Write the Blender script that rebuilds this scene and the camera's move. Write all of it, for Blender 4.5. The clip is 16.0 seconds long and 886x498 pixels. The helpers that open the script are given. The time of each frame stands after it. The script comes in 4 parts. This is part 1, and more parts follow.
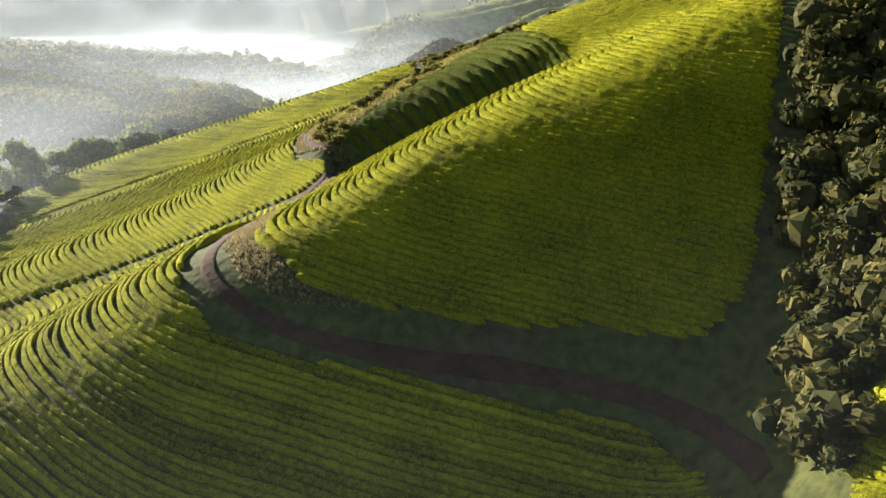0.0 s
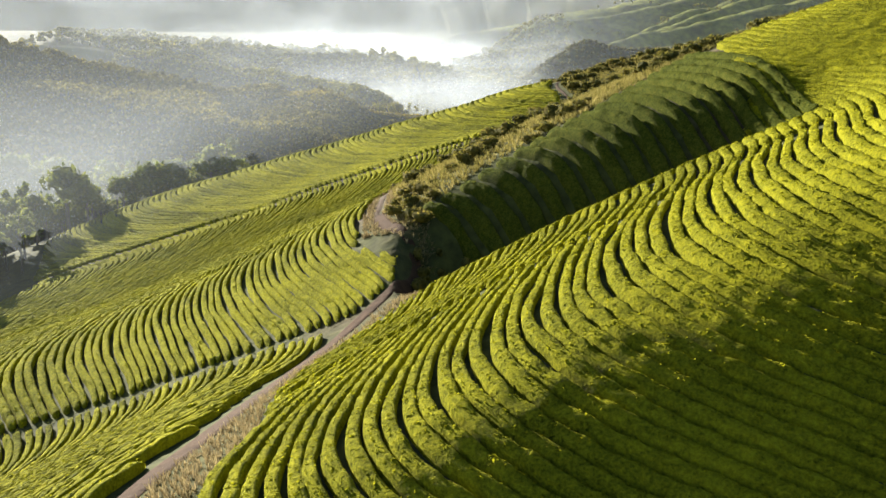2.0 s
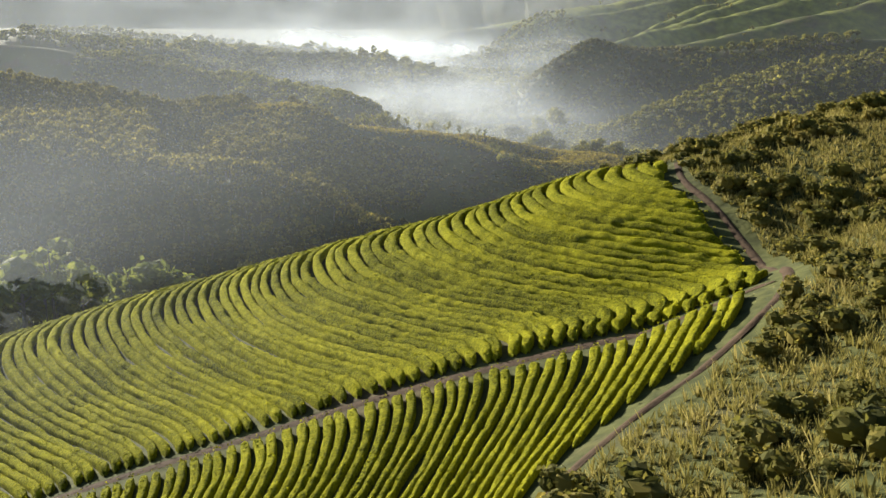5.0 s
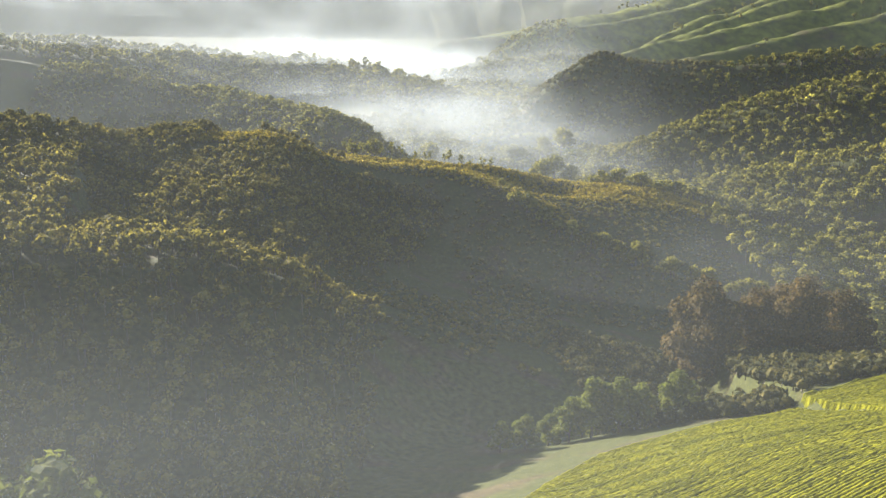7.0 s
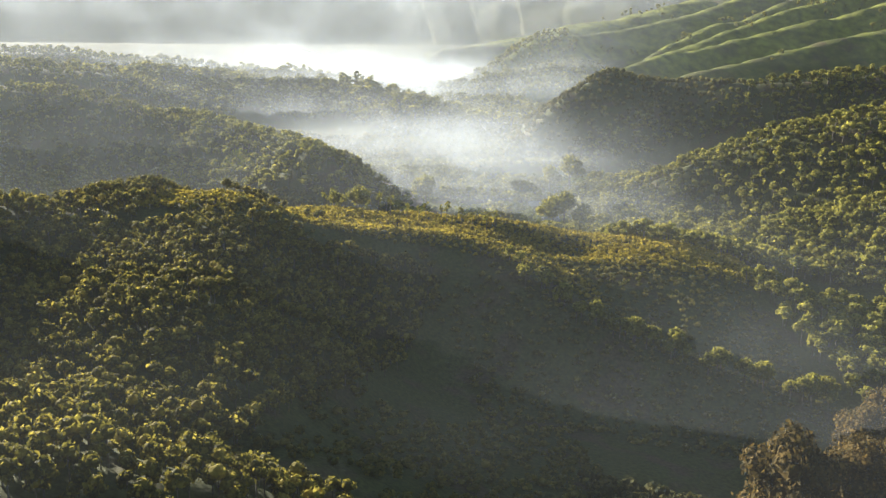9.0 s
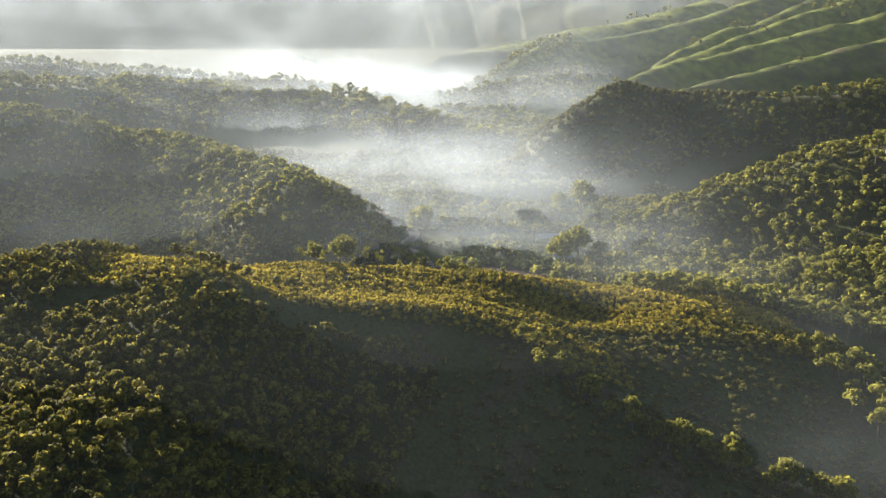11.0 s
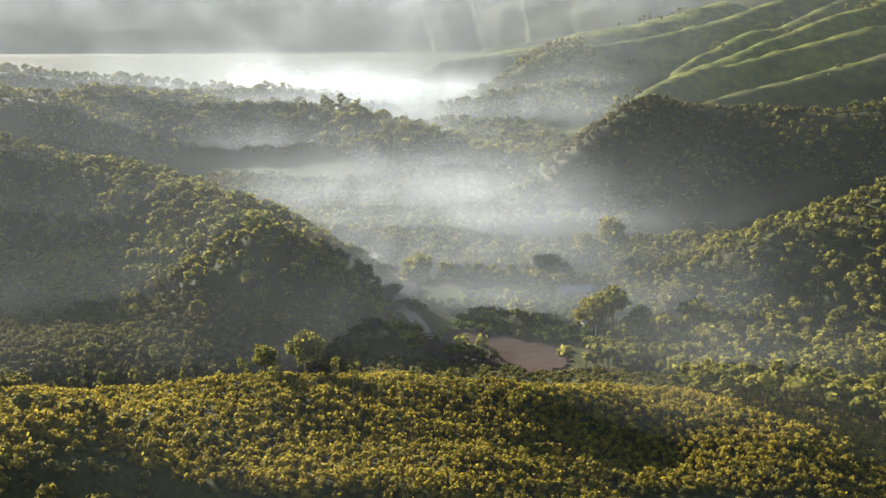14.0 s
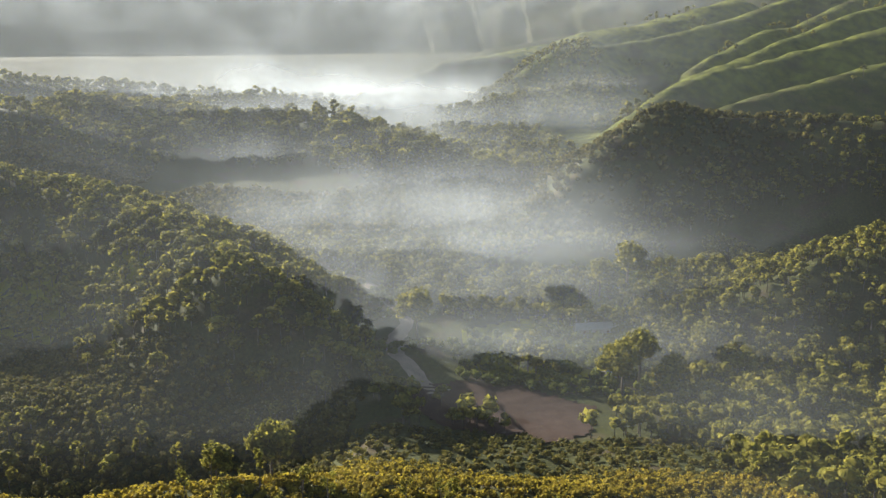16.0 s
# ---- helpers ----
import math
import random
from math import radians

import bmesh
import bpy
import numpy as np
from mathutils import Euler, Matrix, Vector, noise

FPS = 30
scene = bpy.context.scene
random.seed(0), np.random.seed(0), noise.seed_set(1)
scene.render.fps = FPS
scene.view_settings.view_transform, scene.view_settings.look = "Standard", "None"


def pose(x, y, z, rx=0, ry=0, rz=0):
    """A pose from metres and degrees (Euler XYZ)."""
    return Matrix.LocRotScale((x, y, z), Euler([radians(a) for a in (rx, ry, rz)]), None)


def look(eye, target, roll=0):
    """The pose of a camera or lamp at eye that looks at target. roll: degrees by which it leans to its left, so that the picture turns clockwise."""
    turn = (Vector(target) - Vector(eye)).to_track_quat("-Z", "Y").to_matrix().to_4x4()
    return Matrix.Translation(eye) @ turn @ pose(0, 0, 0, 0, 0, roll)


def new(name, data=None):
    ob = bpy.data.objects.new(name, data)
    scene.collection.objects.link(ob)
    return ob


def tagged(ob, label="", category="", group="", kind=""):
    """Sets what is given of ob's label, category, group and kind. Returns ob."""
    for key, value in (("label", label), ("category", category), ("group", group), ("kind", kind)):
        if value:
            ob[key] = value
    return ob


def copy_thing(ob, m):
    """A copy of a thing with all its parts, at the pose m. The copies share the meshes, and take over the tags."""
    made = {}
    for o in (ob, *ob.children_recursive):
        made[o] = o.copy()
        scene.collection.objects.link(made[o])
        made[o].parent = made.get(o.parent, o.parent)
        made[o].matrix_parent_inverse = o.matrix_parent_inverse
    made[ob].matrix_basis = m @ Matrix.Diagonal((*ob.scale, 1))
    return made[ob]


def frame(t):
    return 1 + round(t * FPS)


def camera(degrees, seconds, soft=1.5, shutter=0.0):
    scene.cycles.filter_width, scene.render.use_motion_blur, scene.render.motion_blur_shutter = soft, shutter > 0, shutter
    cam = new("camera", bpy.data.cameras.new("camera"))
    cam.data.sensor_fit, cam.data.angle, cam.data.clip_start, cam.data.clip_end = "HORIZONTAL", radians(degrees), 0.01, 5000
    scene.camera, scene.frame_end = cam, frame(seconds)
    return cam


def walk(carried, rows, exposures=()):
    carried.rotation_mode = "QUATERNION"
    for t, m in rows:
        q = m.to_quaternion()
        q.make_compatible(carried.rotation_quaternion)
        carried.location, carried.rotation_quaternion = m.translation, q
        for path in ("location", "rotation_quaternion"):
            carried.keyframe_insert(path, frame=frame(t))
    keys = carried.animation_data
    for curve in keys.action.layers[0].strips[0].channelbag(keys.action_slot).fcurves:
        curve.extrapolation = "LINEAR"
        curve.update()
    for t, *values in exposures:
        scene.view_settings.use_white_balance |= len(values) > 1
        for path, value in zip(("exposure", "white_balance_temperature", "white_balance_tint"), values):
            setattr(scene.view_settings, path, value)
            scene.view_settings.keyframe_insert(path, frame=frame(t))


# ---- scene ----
cam = camera(50.0, 16.0)
PATH = [
    (0, (-0.931, -1.771, 148.984), (-0.645, 0.148, 148.498), 0.3),
    (0.5, (1.790, 8.714, 149.196), (1.936, 10.648, 148.709), 0.5),
    (1, (3.719, 22.179, 149.454), (3.777, 24.117, 148.964), 0.6),
    (1.5, (4.723, 34.108, 149.587), (4.743, 36.047, 149.097), 0.8),
    (2, (5.371, 47.651, 149.808), (5.381, 49.589, 149.317), 0.8),
    (2.5, (5.602, 60.319, 149.891), (5.613, 62.257, 149.398), 0.9),
    (3, (5.726, 74.983, 149.821), (5.739, 76.922, 149.328), 1.0),
    (3.5, (5.757, 88.852, 149.865), (5.771, 90.790, 149.371), 1.1),
    (4, (5.715, 105.733, 149.892), (5.731, 107.671, 149.397), 1.1),
    (4.5, (5.719, 121.132, 149.994), (5.737, 123.069, 149.499), 1.0),
    (5, (5.847, 139.388, 150.145), (5.867, 141.324, 149.646), 0.8),
    (7.5, (2.831, 234.329, 152.899), (2.869, 236.269, 152.417), 1.1),
    (8, (3.064, 253.037, 156.582), (3.104, 254.977, 156.099), 1.1),
    (8.5, (3.418, 270.280, 159.908), (3.458, 272.220, 159.425), 1.0),
    (9, (3.747, 288.469, 163.414), (3.789, 290.409, 162.931), 1.0),
    (9.5, (4.112, 304.015, 166.072), (4.154, 305.955, 165.589), 0.9),
    (12, (6.372, 389.780, 172.548), (6.412, 391.720, 172.065), 0.6),
    (12.5, (6.575, 406.846, 172.935), (6.614, 408.786, 172.451), 0.6),
    (13, (6.964, 425.829, 172.890), (7.003, 427.769, 172.408), 0.6),
    (13.5, (7.196, 442.713, 173.308), (7.235, 444.654, 172.825), 0.5),
    (14, (7.666, 461.487, 173.489), (7.704, 463.428, 173.007), 0.5),
    (14.5, (7.984, 477.559, 173.596), (8.022, 479.500, 173.115), 0.4),
    (15, (7.858, 494.204, 173.880), (7.897, 496.144, 173.397), 0.4),
    (15.5, (8.736, 508.646, 174.316), (8.773, 510.586, 173.832), 0.2),
    (16, (8.681, 519.509, 174.531), (8.718, 521.449, 174.048), 0.2),
]
walk(cam, [(t, look(eye, target, roll)) for t, eye, target, roll in PATH], exposures=[(0.0, 2.15), (2.0, 2.05), (3.5, 1.9), (5.0, 1.7), (7.5, 2.1), (9.5, 2.1), (12.5, 1.95), (14.0, 1.8), (16.0, 1.55)])

# ---- world, sun and exposure ----
SUN_AZ, SUN_EL = 38.5, 13.6          # degrees to the left of +y, degrees above the horizon
world = bpy.data.worlds.new("world")
scene.world = world
world.use_nodes = True
wn = world.node_tree
sky = wn.nodes.new("ShaderNodeTexSky")
sky.sky_type = "NISHITA"
sky.sun_disc = False
sky.sun_elevation = radians(SUN_EL)
sky.sun_rotation = radians(-SUN_AZ)
sky.air_density, sky.dust_density, sky.altitude = 1.0, 2.5, 1500
wn.links.new(sky.outputs[0], wn.nodes["Background"].inputs[0])
wn.nodes["Background"].inputs[1].default_value = 0.05
scene.cycles.transparent_max_bounces = 64
sun = new("sun", bpy.data.lights.new("sun", "SUN"))
sun.data.energy, sun.data.angle, sun.data.color = 5.0, radians(0.6), (1.0, 0.93, 0.80)
sa, se = radians(SUN_AZ), radians(SUN_EL)
SUN_DIR = Vector((-math.sin(sa) * math.cos(se), math.cos(sa) * math.cos(se), math.sin(se)))
sun.matrix_world = look(SUN_DIR * 400, (0, 0, 0))


# ---- materials ----
class Mat:
    """A small builder of node materials."""

    def __init__(self, name):
        self.m = bpy.data.materials.new(name)
        self.m.use_nodes = True
        self.t = self.m.node_tree
        self.n, self.l = self.t.nodes, self.t.links
        self.bsdf = self.n["Principled BSDF"]
        self.out = self.n["Material Output"]
        self.pos = self.n.new("ShaderNodeNewGeometry").outputs["Position"]

    def noise(self, scale, detail=4.0, rough=0.55, vec=None):
        k = self.n.new("ShaderNodeTexNoise")
        k.inputs["Scale"].default_value, k.inputs["Detail"].default_value = scale, detail
        k.inputs["Roughness"].default_value = rough
        self.l.new(vec or self.pos, k.inputs["Vector"])
        return k.outputs["Fac"]

    def ramp(self, fac, stops):
        k = self.n.new("ShaderNodeValToRGB")
        while len(k.color_ramp.elements) < len(stops):
            k.color_ramp.elements.new(0.5)
        for e, (p, c) in zip(k.color_ramp.elements, stops):
            e.position, e.color = p, (*c, 1.0)
        self.l.new(fac, k.inputs[0])
        return k.outputs[0]

    def math(self, op, a, b=0.0, clamp=False):
        k = self.n.new("ShaderNodeMath")
        k.operation, k.use_clamp = op, clamp
        for i, v in enumerate((a, b)):
            if isinstance(v, (int, float)):
                k.inputs[i].default_value = v
            else:
                self.l.new(v, k.inputs[i])
        return k.outputs[0]

    def mix(self, fac, a, b, how="MIX"):
        k = self.n.new("ShaderNodeMixRGB")
        k.blend_type = how
        for i, v in zip((0, 1, 2), (fac, a, b)):
            if isinstance(v, (int, float)):
                k.inputs[i].default_value = v
            elif isinstance(v, tuple):
                k.inputs[i].default_value = (*v, 1.0)
            else:
                self.l.new(v, k.inputs[i])
        return k.outputs[0]

    def bump(self, height, strength, dist):
        k = self.n.new("ShaderNodeBump")
        k.inputs["Strength"].default_value, k.inputs["Distance"].default_value = strength, dist
        self.l.new(height, k.inputs["Height"])
        self.l.new(k.outputs[0], self.bsdf.inputs["Normal"])
        return k.outputs[0]

    def finish(self, color, rough=0.8, spec=0.3, translucent=0.0, tint=None, normal=None):
        self.l.new(color, self.bsdf.inputs["Base Color"])
        self.bsdf.inputs["Roughness"].default_value = rough
        self.bsdf.inputs["Specular IOR Level"].default_value = spec
        if translucent:
            tr = self.n.new("ShaderNodeBsdfTranslucent")
            self.l.new(tint or color, tr.inputs[0])
            mx = self.n.new("ShaderNodeMixShader")
            mx.inputs[0].default_value = translucent
            self.l.new(self.bsdf.outputs[0], mx.inputs[1])
            self.l.new(tr.outputs[0], mx.inputs[2])
            self.l.new(mx.outputs[0], self.out.inputs[0])
        return self.m


def foliage(name, dark, mid, light, scale, translucent=0.3, rough=0.6, vary=0.35):
    """Leaves: two scales of colour, a little tint for each separate clump, light passing through."""
    k = Mat(name)
    g = k.n.new("ShaderNodeNewGeometry")
    a = k.noise(scale, 5)
    b = k.noise(scale * 0.07, 3)
    f = k.math("ADD", k.math("MULTIPLY", a, 0.6), k.math("MULTIPLY", b, 0.4))
    f = k.math("ADD", f, k.math("MULTIPLY", k.math("SUBTRACT", g.outputs["Random Per Island"], 0.5), vary))
    c = k.ramp(f, [(0.25, dark), (0.5, mid), (0.75, light)])
    return k.finish(c, rough, 0.12, translucent)


def tea_material(name, dark, mid, light):
    """A plucked tea table: shoots and gaps a hand wide, older leaf in patches, a knobbly top."""
    k = Mat(name)
    g = k.n.new("ShaderNodeNewGeometry")
    fine, clump, field = k.noise(7.0, 4, 0.7), k.noise(2.2, 3, 0.6), k.noise(0.12, 3)
    f = k.math("ADD", k.math("MULTIPLY", fine, 0.55), k.math("ADD", k.math("MULTIPLY", clump, 0.30), k.math("MULTIPLY", field, 0.25)))
    f = k.math("ADD", f, k.math("MULTIPLY", k.math("SUBTRACT", g.outputs["Random Per Island"], 0.5), 0.12))
    c = k.ramp(f, [(0.40, dark), (0.54, mid), (0.70, light)])
    k.bump(k.math("ADD", fine, k.math("MULTIPLY", clump, 1.2)), 1.0, 0.16)
    return k.finish(c, 0.9, 0.04, 0.36)


M_TEA = tea_material("tea_leaf", (0.05, 0.060, 0.004), (0.235, 0.238, 0.012), (0.45, 0.43, 0.018))
# Tea leaf again, greener and darker: the bank's shade is put into the colour.
M_SHADED_TEA = tea_material("shaded_tea_leaf", (0.026, 0.038, 0.006), (0.085, 0.105, 0.012), (0.18, 0.185, 0.025))
M_TREE = foliage("tree_leaf", (0.07, 0.075, 0.014), (0.20, 0.19, 0.032), (0.40, 0.35, 0.06), 0.9, 0.5, 0.85)


def ground_material():
    """Bare soil, weeds and, on the open mountain slopes, short grass."""
    k = Mat("ground")
    n1, n2, n3 = k.noise(0.9, 6), k.noise(0.05, 4), k.noise(0.012, 5, 0.6)
    soil = k.ramp(n1, [(0.3, (0.042, 0.034, 0.018)), (0.7, (0.095, 0.074, 0.038))])
    weed = k.ramp(n1, [(0.3, (0.03, 0.036, 0.012)), (0.7, (0.08, 0.085, 0.025))])
    grass = k.ramp(k.noise(0.08, 6), [(0.3, (0.05, 0.065, 0.010)), (0.7, (0.19, 0.20, 0.025))])
    sep = k.n.new("ShaderNodeSeparateXYZ")
    k.l.new(k.pos, sep.inputs[0])
    up = k.math("MULTIPLY", k.math("SUBTRACT", sep.outputs["Y"], 1350.0), 0.01, True)
    up = k.math("MULTIPLY", up, k.math("MULTIPLY", k.math("SUBTRACT", sep.outputs["X"], 60.0), 0.01, True))
    up = k.math("MULTIPLY", up, k.math("MULTIPLY", k.math("SUBTRACT", 2400.0, sep.outputs["Y"]), 0.005, True))
    c = k.mix(k.math("MULTIPLY", k.math("SUBTRACT", n2, 0.36), 9.0, True), soil, weed)
    c = k.mix(k.math("MULTIPLY", up, k.math("MULTIPLY", k.math("SUBTRACT", n3, 0.36), 8.0, True)), c, grass)
    k.bump(n1, 0.6, 0.3)
    return k.finish(c, 0.95, 0.1)


M_GROUND = ground_material()


# ---- the lie of the land ----
def smooth_line(pts, rounds=3):
    """A polyline with its corners rounded off."""
    p = np.array(pts, float)
    for _ in range(rounds):
        q = np.empty((2 * len(p), 3))
        q[0], q[-1] = p[0], p[-1]
        q[1:-1:2] = p[:-1] * 0.75 + p[1:] * 0.25
        q[2::2] = p[:-1] * 0.25 + p[1:] * 0.75
        p = q
    return p


def seg_project(x, y, pts):
    """Nearest place on a polyline: distance, how far to its left (-1 to 1) and height there."""
    best = np.full(x.shape, 1e9)
    side, h = np.zeros(x.shape), np.zeros(x.shape)
    for (ax, ay, az), (bx, by, bz) in zip(pts[:-1], pts[1:]):
        ux, uy = bx - ax, by - ay
        k = ux * ux + uy * uy
        t = np.clip(((x - ax) * ux + (y - ay) * uy) / k, 0, 1)
        dx, dy = x - ax - t * ux, y - ay - t * uy
        d = np.hypot(dx, dy)
        near = d < best
        best = np.where(near, d, best)
        side = np.where(near, (ux * dy - uy * dx) / math.sqrt(k) / (d + 1e-9), side)
        h = np.where(near, az + t * (bz - az), h)
    return best, side, h


def lattice(ix, iy, seed):
    n = (ix * 374761393 + iy * 668265263 + seed * 982451653) & 0x7FFFFFFF
    n = ((n ^ (n >> 13)) * 1274126177) & 0x7FFFFFFF
    return ((n ^ (n >> 16)) & 0xFFFF) / 65535.0


def vnoise(x, y, seed=0):
    ix, iy = np.floor(x).astype(np.int64), np.floor(y).astype(np.int64)
    fx, fy = x - ix, y - iy
    fx, fy = fx * fx * (3 - 2 * fx), fy * fy * (3 - 2 * fy)
    a, b = lattice(ix, iy, seed), lattice(ix + 1, iy, seed)
    c, d = lattice(ix, iy + 1, seed), lattice(ix + 1, iy + 1, seed)
    return (a + (b - a) * fx) * (1 - fy) + (c + (d - c) * fx) * fy - 0.5


def fbm(x, y, scale, octaves=4, seed=0):
    s, amp = np.zeros(np.shape(x)), 1.0
    for o in range(octaves):
        s = s + amp * vnoise(x / scale, y / scale, seed + o)
        scale, amp = scale * 0.5, amp * 0.5
    return s


# name: crest from its low end to its high end, slope on its left, slope on its right, roundness
RIDGES = {
    "tea_spur_near": ([(-95, 76, 92), (-45, 80, 111), (-26, 82, 120.3), (-13, 82, 127), (-5, 83, 129.4), (2.5, 85, 132.5), (8.4, 88, 135.2),
                       (19, 92, 139.5), (31, 93, 144.5), (60, 96, 156), (110, 100, 172)], 0.38, 0.93, (22, 13.5)),
    "tea_spur_middle": ([(-85, 140, 97), (-42, 137, 113), (-26, 140, 118.5), (-10, 140, 126), (2, 140, 131.6), (12, 141, 137.3),
                         (26, 141, 143.3), (38, 144, 148), (70, 150, 158), (120, 155, 170)], 0.30, 0.42, 20),
    "tea_spur_far": ([(-110, 215, 90), (-60, 222, 109.8), (-44, 224, 115.4), (-28, 224, 120.2), (-14, 222, 124.6), (-2, 218, 129), (7, 216, 131.6),
                      (17, 217, 135.2), (25, 217, 137), (45, 218, 143), (90, 220, 150)], 0.45, 0.35, 14),
    "scrub_rise": ([(18, 190, 131), (24, 186, 135.2), (32, 184, 138.5), (45, 183, 143), (90, 182, 154)], 0.35, 0.35, 8),
    "left_wood": ([(-44, 288, 92), (-60, 282, 100), (-110, 270, 103), (-200, 250, 108)], 0.6, 0.6, 10),
    "forest_brow": ([(66, 10, 143), (67, 45, 151), (70, 62, 157), (78, 80, 164)], 1.0, 1.0, 8),
    "tea_knoll": ([(20, 34, 110), (30, 42, 125), (46, 45, 134)], 0.9, 0.9, 6),
    "forest_spur_front": ([(-10, 464, 54), (-20, 452, 70), (-27, 427, 90), (-42, 408, 100), (-71, 387, 104), (-110, 395, 111),
                           (-150, 415, 115)], 0.95, 0.13, (9, 14)),
    "forest_shoulder": ([(-24, 454, 77), (-38, 481, 83.5), (-52, 511, 89), (-58, 545, 92), (-60, 608, 96)], 0.12, 0.75, 12),
    "forest_step": ([(-26, 452, 77), (-46, 446, 89), (-60, 440, 95), (-85, 412, 102)], 0.3, 0.3, 10),
    "forest_spur_back": ([(175, 712, 26), (150, 712, 33), (125, 712, 46), (95, 712, 60), (80, 712, 66), (68, 711, 70), (55, 710, 71.5), (40, 708, 72), (14, 703, 72), (-20, 700, 74),
                          (-60, 690, 81), (-90, 655, 87), (-109, 605, 97), (-140, 560, 109), (-158, 505, 120), (-180, 475, 128), (-260, 460, 146)], 0.62, 0.8, (14, 14)),
    "forest_top": ([(80, 674, 65), (60, 669, 66), (40, 668, 70), (14, 665, 75), (-20, 663, 78.5), (-60, 655, 81)], 0.28, 0.22, 16),
    "forest_front_brow": ([(30, 624, 75), (18, 628, 83), (4, 630, 88), (-28, 626, 87), (-60, 612, 86), (-100, 590, 91)], 0.85, 0.5, 6),
    "tree_line_spur": ([(140, 576, 30), (105, 582, 44), (80, 586, 56), (62, 590, 62), (45, 605, 68), (34, 624, 73), (20, 650, 77)], 0.7, 0.5, 7),
    "left_hill": ([(8, 885, 34), (-7, 860, 43), (-28, 858, 61), (-45, 856, 72), (-62, 862, 79), (-76, 890, 77), (-104, 930, 77), (-130, 965, 77), (-204, 1042, 82), (-300, 1060, 93),
                   (-460, 1090, 112)], 1.0, 0.5, (6, 12)),
    "middle_isle": ([(40, 1265, 50), (0, 1282, 66), (-45, 1350, 68), (-93, 1404, 76), (-160, 1403, 72), (-258, 1441, 80),
                     (-340, 1450, 86)], 0.4, 0.4, 12),
    "isle_behind": ([(-120, 1600, 66), (-185, 1605, 78), (-230, 1610, 70)], 0.4, 0.4, 10),
    "left_far_hill": ([(-250, 1345, 66), (-338, 1338, 94), (-500, 1325, 104)], 0.4, 0.4, 20),
    "left_last_hill": ([(-230, 1650, 70), (-377, 1657, 86), (-600, 1660, 98)], 0.35, 0.35, 25),
    "dark_hill": ([(95, 1120, 56), (125, 1132, 92), (155, 1142, 111), (180, 1150, 115), (205, 1170, 109), (245, 1165, 106), (284, 1115, 109),
                   (460, 1080, 124)], 0.5, 1.05, (18, 6)),
    "nose_hill": ([(140, 930, 40), (172, 934, 54), (200, 940, 70), (240, 932, 84), (310, 905, 104), (440, 880, 134)], 0.5, 0.62, 10),
    "right_slope": ([(150, 815, 34), (190, 790, 50), (228, 775, 64), (290, 750, 88), (400, 720, 128)], 0.45, 0.55, 10),
    "knoll": ([(90, 1600, 70), (140, 1620, 78), (184, 1640, 86), (240, 1650, 84)], 0.25, 0.25, 14),
    "right_mountain": ([(120, 2000, 92), (260, 1980, 112), (400, 1960, 130), (560, 1950, 170), (800, 1960, 250), (1300, 2050, 400)],
                       0.4, 0.42, 20),
    "mountain_spur_front": ([(262, 1372, 84), (288, 1380, 95), (380, 1420, 114), (456, 1450, 127), (620, 1490, 165)], 0.75, 0.75, 8),
    "mountain_spur_low": ([(222, 1445, 84), (246, 1460, 97), (322, 1510, 121), (416, 1560, 141), (519, 1590, 158), (760, 1640, 230)], 0.8, 0.8, 8),
    "mountain_spur_high": ([(262, 1545, 88), (292, 1560, 105), (378, 1610, 133), (473, 1660, 158), (573, 1710, 187), (800, 1780, 260)], 0.8, 0.8, 8),
    "mountain_spur_middle": ([(300, 1625, 92), (345, 1690, 116), (430, 1740, 147), (540, 1790, 180), (700, 1850, 235)], 0.8, 0.8, 8),
    "mountain_spur_back": ([(200, 1780, 104), (239, 1800, 123), (356, 1850, 146), (503, 1900, 188), (685, 1960, 244), (900, 2000, 310)], 0.7, 0.7, 9),
    "mountain_knoll": ([(92, 1685, 80), (118, 1700, 95), (179, 1750, 128), (268, 1800, 135), (432, 1850, 169)], 0.65, 0.65, 10),
    "mountain_foot": ([(10, 1990, 90), (41, 2000, 102), (185, 2050, 127), (373, 2100, 165), (525, 2150, 198)], 0.5, 0.5, 14),
    "far_ridge": ([(150, 2400, 108), (410, 2480, 146), (800, 2500, 240), (1500, 2600, 420)], 0.35, 0.35, 30),
    "last_range": ([(-2600, 3600, 420), (-1200, 3500, 330), (-500, 3600, 300), (200, 3700, 340), (900, 3600, 420), (2600, 3600, 560)],
                   0.3, 0.3, 60),
}


CRESTS = {}
for ridge, (line, *_) in RIDGES.items():
    fine = smooth_line(line, 4 if ridge.startswith("tea_spur") else 2)
    CRESTS[ridge] = (fine, min(p[0] for p in line), max(p[0] for p in line), min(p[1] for p in line), max(p[1] for p in line), max(p[2] for p in line))


